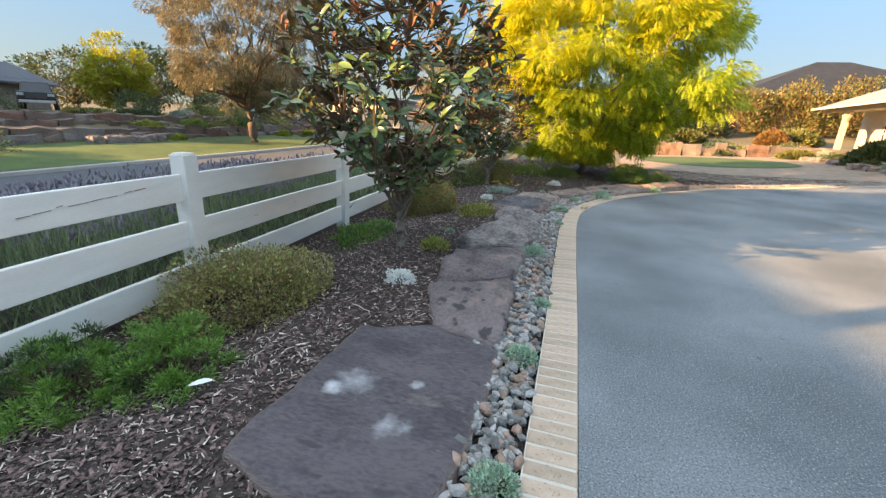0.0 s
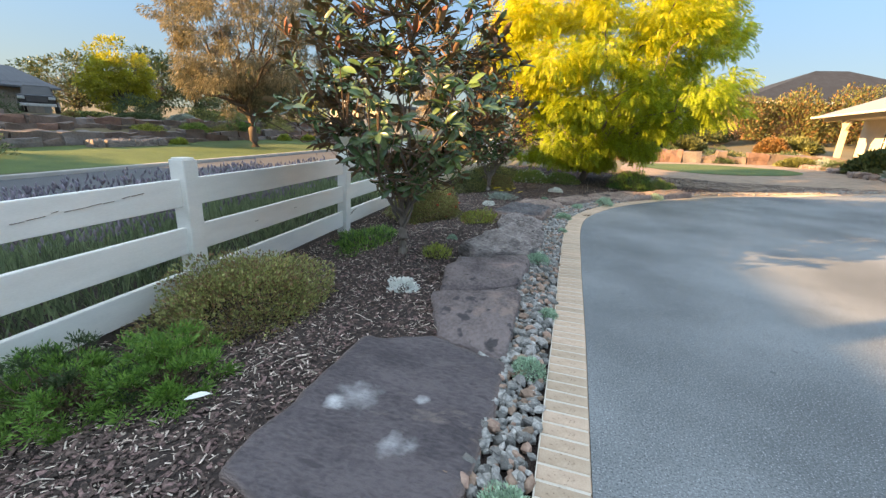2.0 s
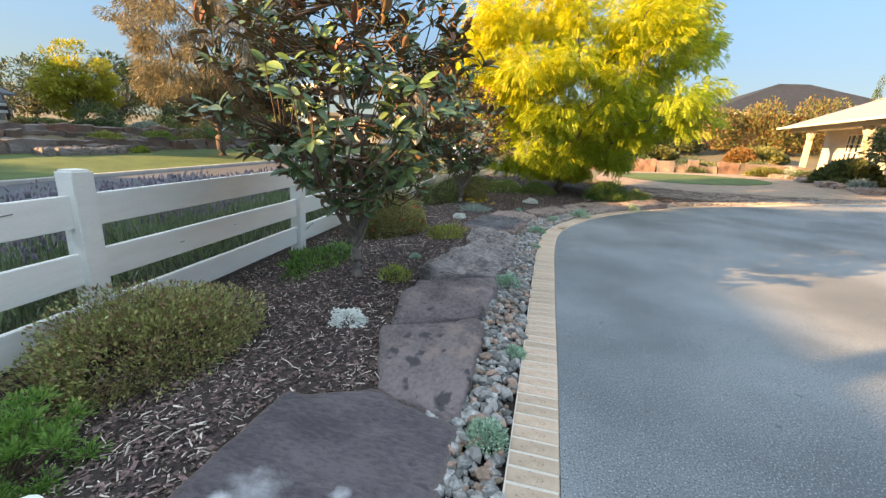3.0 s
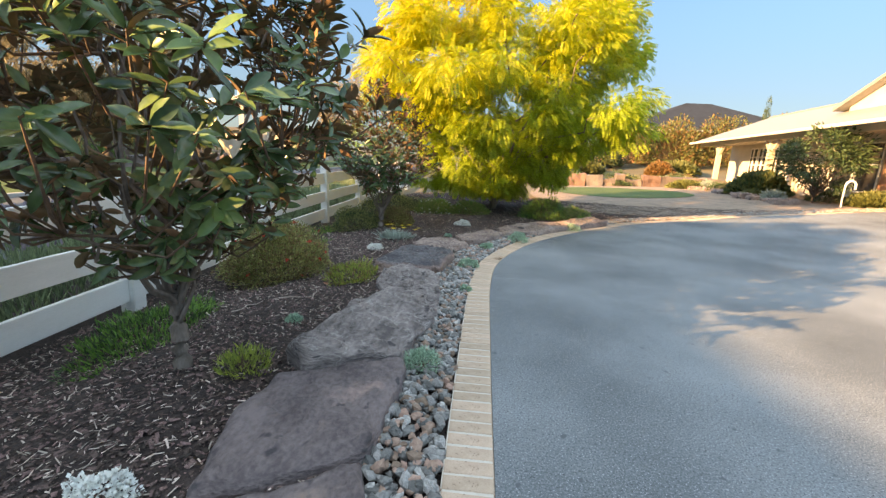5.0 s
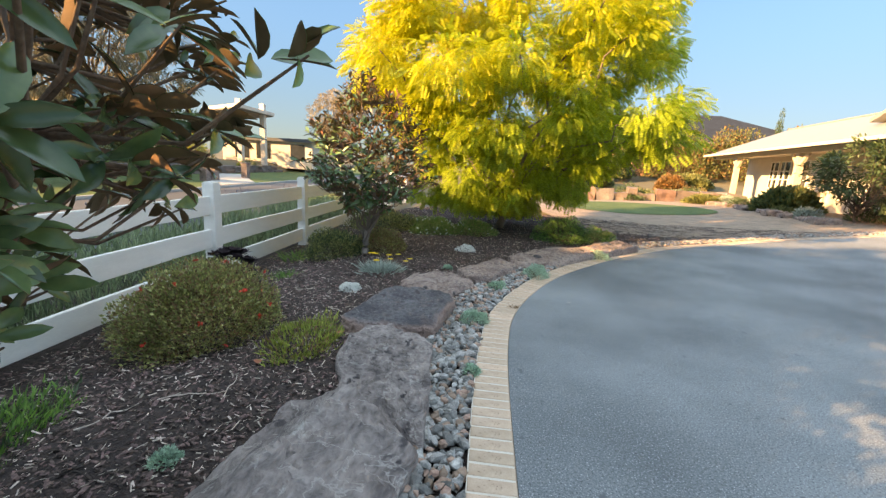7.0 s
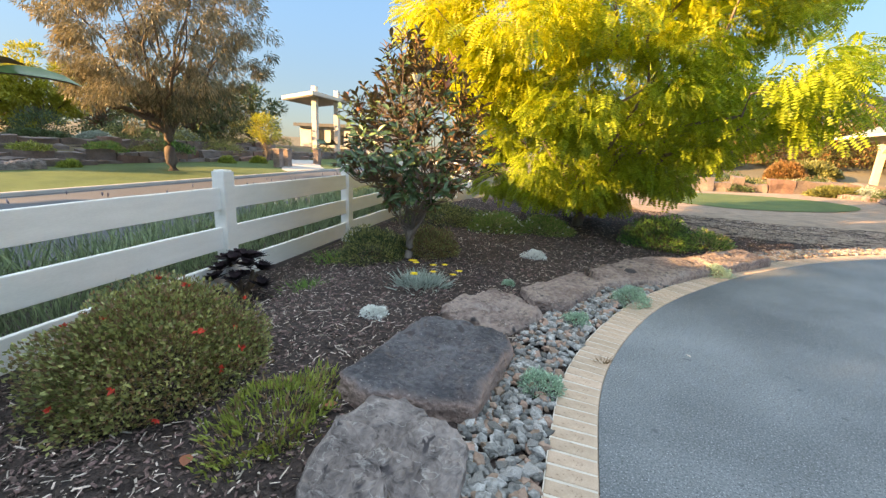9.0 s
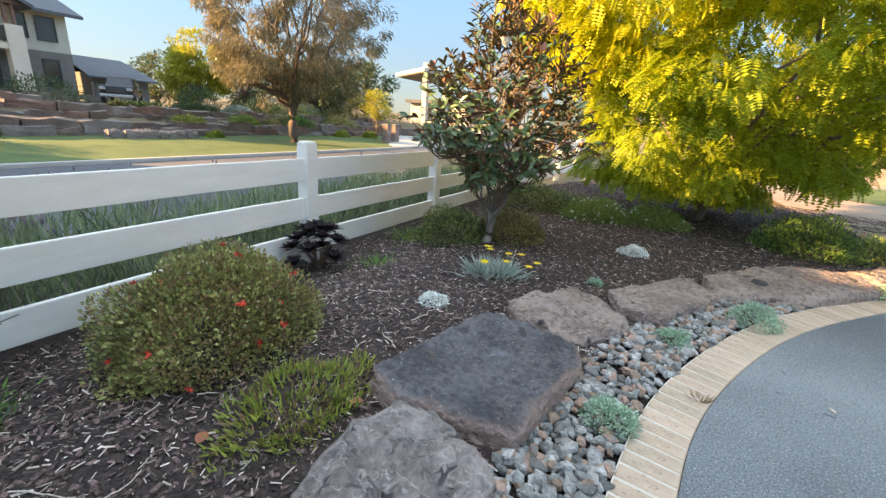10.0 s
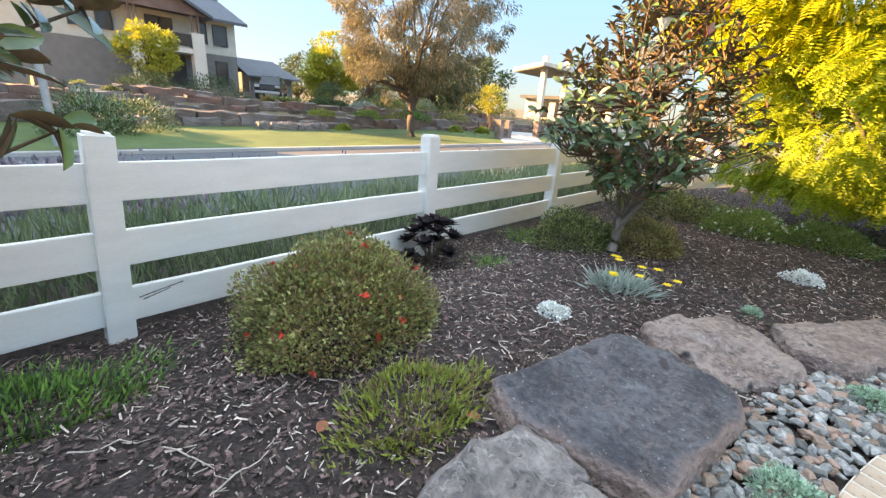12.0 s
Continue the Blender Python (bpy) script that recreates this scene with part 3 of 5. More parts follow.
# ---- edging stones ----
def stone(plan, z_top, deep, material, label, seed, rough=0.03, ridge=0.0, soft=0.035, tilt=(0, 0)):
    """A quarried boulder over a many-cornered plan, with chipped edges, flaked top and layered sides."""
    c = np.array(plan, float)
    mid = c.mean(axis=0)
    loop = np.concatenate([c, c[:1]])
    s = np.concatenate([[0], np.cumsum(np.linalg.norm(np.diff(loop, axis=0), axis=1))])
    seg_n, rings, k = 96, 22, 8
    u = np.linspace(0, s[-1], seg_n + 1)[:-1]
    rim = np.stack([np.interp(u, s, loop[:, 0]), np.interp(u, s, loop[:, 1])], 1)
    rim = 0.5 * rim + 0.25 * (np.roll(rim, 1, 0) + np.roll(rim, -1, 0))
    noise.seed_set(seed)
    bm = bmesh.new()

    def n2(x, y, f, o=0.0):
        return noise.noise(Vector((x * f, y * f, seed * 3.1 + o)))

    def top_z(x, y, r):
        flake = math.floor(3.0 * n2(x, y, 2.4, 9.0) + 2.0 * n2(x, y, 0.8, 2.0) + 1.2 * n2(x, y, 7.0, 1.0) + 0.5) / 3.0
        fine = noise.fractal(Vector((x * 7, y * 7, seed + 5.0)), 0.8, 2.1, 4)
        z = z_top + rough * (0.7 * n2(x, y, 1.4) + 1.0 * flake + 0.8 * fine) + tilt[0] * (x - mid[0]) + tilt[1] * (y - mid[1])
        if ridge:
            off = x + 0.74 - 0.33 * (y - 4.4)
            z += ridge * max(0.0, 1 + off / 0.24 if off < 0 else 1 - off / 0.58)
        return z - soft * max(0.0, (r - 0.86) / 0.14) ** 2.2 * (0.7 + 0.6 * n2(x, y, 6.0, 4.0))

    rows = []
    for i in range(1, rings + 1):
        r = (i / rings) ** 0.8
        row = []
        for j in range(seg_n):
            w = r * (1 + 0.035 * r * n2(rim[j, 0], rim[j, 1], 7.0) + 0.03 * r * n2(rim[j, 0], rim[j, 1], 2.5, 7.0))
            x, y = mid + (rim[j] - mid) * w
            row.append(bm.verts.new((x, y, top_z(x, y, r))))
        rows.append(row)
    hub = bm.verts.new((*mid, top_z(mid[0], mid[1], 0)))
    for j in range(seg_n):
        bm.faces.new((hub, rows[0][j], rows[0][(j + 1) % seg_n]))
    top_row = rows[-1]
    for i in range(1, k + 1):
        row = []
        for j in range(seg_n):
            t = top_row[j].co
            z = t.z + (-deep - t.z) * i / k
            layer = math.floor(z * 22 + 2 * n2(t.x, t.y, 1.5, 3.0)) * 1.7
            o = 1.0 + 0.045 * noise.noise(Vector((t.x * 2.2, t.y * 2.2, layer + seed))) + 0.03 * noise.noise(Vector((t.x * 8, t.y * 8, z * 16 + seed))) + 0.02 * min(1, i / 2)
            x, y = mid + (np.array((t.x, t.y)) - mid) * o
            row.append(bm.verts.new((x, y, z)))
        rows.append(row)
    for a, b in zip(rows, rows[1:]):
        for j in range(seg_n):
            q = (j + 1) % seg_n
            bm.faces.new((a[j], b[j], b[q], a[q]))
    bmesh.ops.recalc_face_normals(bm, faces=bm.faces)
    for f in bm.faces:
        f.smooth = True
    ob = part("edging_stone", bm, material)
    return tagged(ob, label, "stone", "edging stones beside the driveway")


stone([(-1.2, 1.12), (-0.74, 0.96), (-0.3, 0.93), (-0.24, 1.2), (-0.15, 2.26), (-0.66, 2.45), (-1.09, 2.28)], 0.05, 0.15, STONE_FRONT, "broad flat dark purple-grey slab with chalky patches", 3, 0.012, soft=0.035)
stone([(-0.64, 2.46), (-0.16, 2.3), (-0.14, 3.3), (-0.2, 3.48), (-0.86, 3.14)], 0.065, 0.15, STONE, "flat dark sandstone slab in the garden edging", 4, 0.02)
stone([(-0.82, 3.24), (-0.19, 3.52), (-0.1, 4.28), (-0.18, 4.38), (-0.84, 4.12), (-0.9, 3.72)], 0.085, 0.15, STONE, "dark sandstone slab with a pinkish streak", 5, 0.024)
stone([(-0.68, 4.18), (-0.15, 4.4), (0.02, 5.1), (-0.5, 5.52), (-0.78, 5.52), (-0.9, 4.38)], 0.07, 0.15, STONE_GREY, "ridged grey boulder with a pale sloping face", 6, 0.03, ridge=0.15, soft=0.03)
stone([(-0.42, 5.38), (0.03, 5.18), (-0.02, 6.32), (-0.2, 6.46), (-0.54, 6.47), (-0.69, 6.08)], 0.075, 0.15, STONE_GREY, "weathered grey boulder with pale lichen", 7, 0.065)
stone([(-0.82, 6.6), (-0.61, 6.46), (-0.02, 6.54), (0.12, 7.3), (0.06, 7.47), (-0.57, 7.66)], 0.12, 0.15, STONE_DARK, "large charcoal slab with brown broken sides", 8, 0.036, soft=0.065)
stone([(-0.52, 7.88), (-0.4, 7.7), (0.02, 7.59), (0.33, 8.0), (0.23, 8.24), (-0.17, 8.52)], 0.08, 0.15, STONE_TAN, "brown sandstone with a pale worn top", 9, 0.035)
stone([(0.11, 8.6), (0.25, 8.3), (0.49, 8.2), (0.97, 9.05), (0.75, 9.42)], 0.09, 0.15, STONE_TAN, "low rounded brown sandstone", 10, 0.02)
stone([(0.86, 9.55), (0.98, 9.1), (1.7, 9.5), (2.42, 10.2), (2.3, 10.7), (1.6, 10.5)], 0.09, 0.15, STONE_TAN, "long low brown sandstone", 11, 0.03)
stone([(2.22, 10.66), (2.5, 10.22), (3.42, 11.02), (3.2, 11.5)], 0.13, 0.15, STONE_TAN, "rounded sandstone boulder at the bed's end", 12, 0.03)


# ---- small stones and chips ----
def pebble_template():
    bm = bmesh.new()
    bmesh.ops.create_icosphere(bm, subdivisions=1, radius=1)
    v = np.array([tuple(q.co) for q in bm.verts])
    f = np.array([[q.index for q in p.verts] for p in bm.faces])
    bm.free()
    return v, f


PV, PF = pebble_template()
jag = 1 + 0.20 * np.random.default_rng(3).normal(size=(len(PV), 1)).clip(-1.2, 1.2)
PV = PV * jag


def random_rot(n, flat=1.0):
    a = rng.uniform(0, 2 * math.pi, n)
    d = np.stack([np.cos(a), np.sin(a), rng.normal(0, 0.35 * flat, n)], 1)
    up = np.stack([rng.normal(0, 0.35 * flat, n), rng.normal(0, 0.35 * flat, n), np.ones(n)], 1)
    return frames_of(d, up)


def curve_points(n, i0, i1, d0, d1):
    """Random places beside the drive's edge, d0 to d1 to its left."""
    i = rng.uniform(i0, i1, n)
    k = i.astype(int)
    t = unit(np.gradient(EDGE, axis=0))[k]
    p = EDGE[k] + (EDGE[k + 1] - EDGE[k]) * (i - k)[:, None]
    d = rng.uniform(d0, d1, n)
    return p + d[:, None] * np.stack([-t[:, 1], t[:, 0]], 1)


pebble_strip = tagged(new("pebble_strip"), "strip of grey river pebbles between stones and brick", "pebbles", "", "structure")
I0, I1 = 60, 330
for nm, count, m, lift in (("pebbles", 8600, PEBBLES, 0.0), ("rusty_pebbles", 2600, PEBBLES_RUST, 0.004)):
    xy = curve_points(count, I0, I1, 0.245, 0.66)
    s = rng.uniform(0.016, 0.040, (count, 1)) * np.stack([rng.uniform(0.75, 1.1, count), rng.uniform(0.85, 1.3, count), rng.uniform(0.55, 0.85, count)], 1)
    z = height(xy[:, 0], xy[:, 1]) - 0.012 + rng.uniform(0, 0.03, count) + lift
    ob = part(nm, scatter(nm, PV, PF, random_rot(count), np.column_stack([xy, z]), s), m, pebble_strip)
    tagged(ob, "mixed grey and white river pebbles" if nm == "pebbles" else "rust-brown pebbles", "", "", "stuff")
shapes = []
for k in range(5):
    v = PV * (1 + 0.18 * rng.normal(size=(len(PV), 1))) * np.array([0.8, 1.25, 0.62])
    me = mesh_np("pebble", v, PF)
    me.materials.append(PEBBLE)
    shapes.append(me)
xy = curve_points(260, 80, 245, 0.27, 0.55)
for (x, y) in xy:
    ob = new("pebble", random.choice(shapes))
    s = random.uniform(0.026, 0.046)
    ob.matrix_basis = pose(x, y, float(height(x, y)) + 0.022, random.uniform(-25, 25), random.uniform(-25, 25), random.uniform(0, 360)) @ Matrix.Diagonal((s, s, s, 1))
    ob.parent = pebble_strip

CHIP_V = [(-0.5, -0.5, 0), (0.5, -0.42, 0), (0.42, 0.5, 0.05), (-0.36, 0.46, 0), (-0.44, -0.44, 0.3), (0.44, -0.36, 0.28), (0.36, 0.44, 0.34), (-0.3, 0.4, 0.3)]
CHIP_F = [(4, 5, 6, 7), (0, 1, 5, 4), (1, 2, 6, 5), (2, 3, 7, 6), (3, 0, 4, 7)]


def bed_points(n):
    i = rng.uniform(0, 1, n) ** 1.25 * 235 + 105
    k, w = i.astype(int), (i % 1)[:, None]
    t = rng.uniform(0, 1, n)[:, None]
    return (bed_left[k] * (1 - w) + bed_left[k + 1] * w) * (1 - t) + (inner[k] * (1 - w) + inner[k + 1] * w) * t


for nm, count, m, lo, hi, label in (("bark_chips", 75000, CHIP, 0.010, 0.044, "dark bark chips"), ("pale_chips", 26000, CHIP_PALE, 0.006, 0.036, "pale weathered wood chips")):
    xy = bed_points(count)
    ln = rng.uniform(lo, hi, count)
    wide, long = ((0.10, 0.34), (0.4, 2.1)) if nm == "pale_chips" else ((0.25, 0.65), (0.5, 1.4))
    s = np.stack([ln * rng.uniform(*wide, count), ln * rng.uniform(*long, count), ln * rng.uniform(0.15, 0.3, count)], 1)
    z = height(xy[:, 0], xy[:, 1]) + rng.uniform(0.0, 0.014, count)
    ob = part(nm, scatter(nm, CHIP_V, CHIP_F, random_rot(count, 0.8), np.column_stack([xy, z]), s), m)
    tagged(ob, label + " scattered over the garden bed", "mulch", "", "stuff")


# ---- plants ----
def leaf_cloud(n, loc, rad, mode="dome", inner_r=0.45):
    """Places and outward directions in a dome or ball."""
    d = unit(rng.normal(size=(n, 3)))
    if mode == "dome":
        d[:, 2] = np.abs(d[:, 2])
    r = rng.uniform(inner_r, 1.0, (n, 1)) ** 0.6
    return d * r * np.array(rad) + np.array(loc), d


def lumps(p, centre, rad, amount, seed):
    """Uneven outline: push points in and out by a slow noise."""
    q = (p - np.array(centre)) / np.array(rad)
    f = np.array([noise.noise(Vector((*(v * 1.9), ))+ Vector((seed, 0, 0))) for v in q])
    return np.array(centre) + (p - np.array(centre)) * (1 + amount * f)[:, None]


def bush(name, xy, rad, n, leaf, material, label, category="shrub", up=0.5, seed=1, lump=0.35, extra=None, group="", template=(LEAF_V, LEAF_F), stems=14):
    """A mound of small leaves on woody stems. extra: (name, material, count, size) for flowers over it."""
    z = float(height(*xy)) - 0.02
    root = thing(name, (xy[0], xy[1], z), label, category, group)
    rnd = random.Random(seed)
    lines = []
    for _ in range(stems):
        a, r = rnd.uniform(0, 6.28), rnd.uniform(0.2, 0.75)
        lines.append(limb((0, 0, 0), (rad[0] * r * math.cos(a), rad[1] * r * math.sin(a), rad[2] * rnd.uniform(0.5, 0.85)), 0.008, 0.002, 4, 0.08, rnd))
    tagged(part("stem", tubes("stem", lines, 4), TWIG, root), kind="stuff")
    mats = material if isinstance(material, (list, tuple)) else [material]
    for m in mats:
        k = n // len(mats)
        p, d = leaf_cloud(k, (0, 0, 0), rad)
        p = lumps(p, (0, 0, 0), rad, lump, seed + 0.37)
        p[:, 2] = np.abs(p[:, 2]) + 0.01
        d = d + np.array([0, 0, up]) + rng.normal(0, 0.5, (k, 3))
        size = rng.uniform(leaf[0], leaf[1], k)
        s = np.stack([size * leaf[2], size, size], 1)
        part("foliage", scatter("foliage", *template, frames_of(d, rng.normal(size=(k, 3)) + [0, 0, 1.0]), p, s), m, root)
    if extra:
        for nm, m, k, size in extra:
            p, d = leaf_cloud(k, (0, 0, 0), rad, inner_r=0.97)
            p = lumps(p, (0, 0, 0), rad, lump, seed + 0.37) * 1.02
            p[:, 2] = np.abs(p[:, 2])
            for q in range(k):
                fv = np.repeat(p[q:q + 1], 6, 0)
                fd = rng.normal(size=(6, 3)) + d[q] * 1.2
                part(nm, scatter(nm, LEAF_V, LEAF_F, frames_of(fd, rng.normal(size=(6, 3))), fv, np.full((6, 3), size) * [0.6, 1, 1]), m, root)
    return root


def tufted(name, xy, rad, tufts, per, leaf, materials, label, category="shrub", seed=1, spread=0.07):
    """A low shrub of separate leafy shoots with dark gaps and bare twigs between."""
    z = float(height(*xy)) - 0.02
    root = thing(name, (xy[0], xy[1], z), label, category)
    g2, rnd = np.random.default_rng(seed), random.Random(seed)
    d = unit(g2.normal(size=(tufts, 3)))
    d[:, 2] = np.abs(d[:, 2])
    c = d * np.array(rad) * g2.uniform(0.55, 1.0, (tufts, 1))
    c = lumps(c, (0, 0, 0), rad, 0.4, seed + 0.3)
    c[:, 2] = np.abs(c[:, 2]) + 0.03
    tagged(part("stem", tubes("stem", [limb((q[0] * 0.15, q[1] * 0.15, 0), tuple(q), 0.006, 0.003, 4, 0.08, rnd) for q in c], 4), TWIG, root), kind="stuff")
    for i, m in enumerate(materials):
        cc = np.repeat(c[i::len(materials)], per, 0)
        n = len(cc)
        out = unit(g2.normal(size=(n, 3))) + [0, 0, 0.7]
        p = cc + unit(out) * g2.uniform(0, spread, (n, 1)) * [1, 1, 0.9]
        ln = g2.uniform(*leaf[:2], n)
        part("foliage", scatter("foliage", LEAF_V, LEAF_F, frames_of(out + d[i::len(materials)].repeat(per, 0) * 0.4, g2.normal(size=(n, 3)) + [0, 0, 1]), p, np.stack([ln * leaf[2], ln, ln], 1)), m, root)
    return root


def blades(name, xy, n, spread, length, width, material, label, category, lean=0.5, group="", flowers=None):
    """A tuft of narrow leaves from the ground. flowers: (material, count, size)."""
    z = float(height(*xy)) - 0.005
    root = thing(name, (xy[0], xy[1], z), label, category, group)
    p = np.column_stack([rng.normal(0, spread * 0.5, (n, 2)), np.zeros(n)])
    d = np.column_stack([p[:, :2] / spread * 1.2 + rng.normal(0, lean, (n, 2)), np.full(n, 1.0)])
    ln = rng.uniform(length * 0.5, length, n)
    part("leaves", scatter("leaves", BLADE_V, BLADE_F, frames_of(d, rng.normal(size=(n, 3))), p, np.stack([np.full(n, width), ln, ln], 1)), material, root)
    if flowers:
        m, k, size = flowers
        for _ in range(k):
            q = np.array([rng.normal(0, spread * 0.8), rng.normal(0, spread * 0.8), length * rng.uniform(0.8, 1.15)])
            a = np.linspace(0, 2 * math.pi, 9)[:8]
            fd = np.stack([np.cos(a), np.sin(a), np.full(8, 0.25)], 1)
            part("flower", scatter("flower", LEAF_V, LEAF_F, frames_of(fd, np.tile([0, 0, 1.0], (8, 1))), np.tile(q, (8, 1)), np.full((8, 3), size) * [0.45, 1, 1]), m, root)
    return root


bush("heath_shrub", (-2.25, 2.6), (0.72, 0.70, 0.50), 23000, (0.017, 0.036, 0.55), [OLIVE, OLIVE, OLIVE_RUST], "low spreading olive-green heath shrub beside the fence", seed=2)
tufted("green_shrub", (-2.42, 1.42), (0.58, 0.46, 0.32), 110, 120, (0.016, 0.034, 0.34), [FRESH, FRESH, DARKGREEN], "bright green low shrub with bare twigs between its shoots", seed=3)
tufted("green_shrub", (-1.93, 1.58), (0.34, 0.30, 0.26), 60, 130, (0.016, 0.034, 0.34), [FRESH], "bright green low shrub with fine leaves", seed=4)
bush("flowering_shrub", (-1.92, 6.54), (0.63, 0.65, 0.60), 32000, (0.016, 0.035, 0.6), [OLIVE, OLIVE, OLIVE_RUST], "rounded olive-green shrub dotted with small red flowers", seed=5, lump=0.3, extra=[("red_flower", REDFLOWER, 26, 0.03)])
bush("creeping_succulent", (-0.98, 6.3), (0.30, 0.44, 0.12), 2100, (0.025, 0.055, 0.24), [YG, YG, YG, OLIVE_RUST], "yellow-green creeping succulent on the mulch", "succulent", up=1.2, seed=6, lump=0.7, template=(BLADE_V, BLADE_F))
bush("creeping_succulent", (-1.12, 4.24), (0.15, 0.15, 0.13), 420, (0.03, 0.06, 0.22), [YG], "small yellow-green succulent tuft on the mulch", "succulent", up=1.2, seed=7, lump=0.5, template=(BLADE_V, BLADE_F))
bush("ground_cover", (-2.22, 4.95), (0.48, 0.66, 0.12), 3600, (0.03, 0.07, 0.22), [FRESH, FRESH, DARKGREEN], "green creeping ground cover under the magnolia", "ground cover", up=1.0, seed=8, lump=0.6, template=(BLADE_V, BLADE_F))
bush("green_mound", (-1.75, 9.5), (0.5, 0.45, 0.42), 9000, (0.025, 0.045, 0.35), [OLIVE, DARKGREEN], "dull green shrub beneath the magnolia", seed=9)
bush("green_mound", (-1.15, 9.85), (0.42, 0.4, 0.36), 8000, (0.025, 0.045, 0.35), [OLIVE_RUST, OLIVE], "brownish green shrub beneath the magnolia", seed=10)
bush("green_mound", (-1.55, 12.2), (0.8, 0.6, 0.42), 9000, (0.03, 0.05, 0.35), [OLIVE, DARKGREEN], "green shrub beside the fence", seed=11)
bush("daisy_bush", (-0.45, 11.9), (0.55, 0.45, 0.32), 8000, (0.025, 0.045, 0.3), [FRESH, OLIVE], "green shrub with tiny white daisies", seed=12, extra=[("daisy", WHITEFLOWER, 60, 0.028)])
bush("daisy_bush", (0.38, 12.1), (0.5, 0.45, 0.30), 7000, (0.025, 0.045, 0.3), [FRESH, OLIVE], "green shrub with tiny white daisies", seed=13, extra=[("daisy", WHITEFLOWER, 20, 0.028)])
bush("feathery_shrub", (2.15, 11.75), (0.55, 0.5, 0.5), 7000, (0.03, 0.06, 0.3), [FRESH, DARKGREEN], "feathery green shrub at the locust's foot", seed=14)
bush("feathery_shrub", (2.9, 11.9), (0.4, 0.4, 0.3), 2200, (0.03, 0.06, 0.3), [OLIVE, FRESH], "low green shrub at the bed's end", seed=15)
for i, (x, y, s) in enumerate(((-1.15, 3.22, 0.14), (-1.03, 7.66, 0.11), (0.22, 10.12, 0.15))):
    bush("white_alyssum", (x, y), (s, s * 0.9, s * 0.75), 1100, (0.014, 0.026, 0.75), [WHITEFLOWER], "small mound of white flowers on the mulch", "flower", up=0.0, seed=20 + i, lump=0.4, extra=[("blossom", WHITEFLOWER, 40, 0.016)], stems=5)
for i, (x, y, s) in enumerate(((-0.02, 2.24, 0.10), (-0.06, 1.27, 0.10), (0.08, 3.08, 0.07), (-0.03, 4.42, 0.12), (0.27, 6.03, 0.06), (0.31, 6.98, 0.12), (0.59, 8.06, 0.11), (1.16, 8.76, 0.17), (2.44, 10.18, 0.15), (-0.02, 8.88, 0.06), (-1.12, 5.0, 0.06))):
    bush("sedum_clump", (x, y), (s * 1.1, s * 1.1, s * 0.95), int(1500 * s / 0.1), (0.014, 0.026, 0.45), [SEDUM], "blue-green sedum cushion among the pebbles", "succulent", seed=40 + i, lump=0.3, group="sedum cushions along the pebbles", stems=6)
blades("gazania", (-0.88, 8.55), 420, 0.20, 0.19, 0.013, SILVER, "silver-leaved gazania with yellow flowers", "flower", flowers=(YELLOWFLOWER, 10, 0.045))
blades("grass_tuft", (-2.05, 8.35), 160, 0.20, 0.12, 0.007, FRESH, "thin green grass tuft on the mulch", "grass")
blades("grass_tuft", (-2.35, 9.6), 220, 0.28, 0.22, 0.008, FRESH, "thin green grass tuft by the fence", "grass")
blades("weed", (0.72, 7.42), 30, 0.03, 0.09, 0.006, OLIVE_RUST, "dry weed between brick and asphalt", "weed")
blades("weed", (-0.78, 1.02), 26, 0.05, 0.06, 0.012, YG, "tiny green weed in the mulch", "weed")
aeonium = thing("aeonium", (-2.60, 8.08, float(height(-2.60, 8.08))), "black-purple aeonium rosettes beside a fence post", "succulent")
part("stem", tubes("stem", [limb((0, 0, 0), (0.14 * math.cos(a), 0.14 * math.sin(a), 0.22), 0.02, 0.014, 4) for a in (0.2, 1.5, 2.9, 4.1, 5.3)], 6), TWIG, aeonium)
ROSES = [(2.4 * i, 0.05 + 0.20 * (i / 15) ** 0.7, 0.36 - 0.26 * (i / 15) ** 1.6) for i in range(16)]
for a, r, z in ROSES:
    k = 40
    q = np.linspace(0, 1, k)
    ang = q * 2.4 * k
    fd = np.stack([np.cos(ang), np.sin(ang), 0.1 + 1.6 * (1 - q)], 1) + np.array([math.cos(a), math.sin(a), 0]) * r * 2.2
    part("rosette", scatter("rosette", LEAF_V, LEAF_F, frames_of(fd, np.tile([0, 0, 1.0], (k, 1))), np.tile([r * math.cos(a), r * math.sin(a), z], (k, 1)), np.stack([0.05 + 0 * q, 0.05 + 0.09 * q, 0.06 + 0 * q], 1)), BLACKROSE, aeonium)
aeonium.scale = (1.12, 1.12, 1.2)

# lavender hedge beyond the fence
n = 34000
p = np.column_stack([-3.14 - 1.9 * rng.uniform(0, 1, n) ** 1.3, rng.uniform(-0.5, 24, n), np.zeros(n)])
wave = 0.80 + 0.2 * np.sin(p[:, 1] * 3.1 + p[:, 0]) * np.cos(p[:, 0] * 3.7)
p[:, 2] = height(p[:, 0], p[:, 1]) + rng.uniform(0.0, 0.62, n) * wave
d = np.column_stack([rng.normal(0, 0.32, (n, 2)), np.ones(n)])
ln = rng.uniform(0.12, 0.3, n)
lav = tagged(part("lavender_hedge", scatter("lavender_hedge", BLADE_V, BLADE_F, frames_of(d, rng.normal(size=(n, 3))), p, np.stack([ln * 0.06, ln, ln], 1)), LAVENDER), "grey-green lavender hedge behind the white fence", "lavender", "", "stuff")
near = np.where((p[:, 1] < 6.3) | (rng.uniform(size=n) < 0.03))[0][:5200]
k = len(near)
q = p[near].copy()
q[:, 2] = height(q[:, 0], q[:, 1]) + rng.uniform(0.72, 1.05, k) * (0.7 + 0.3 * wave[near])
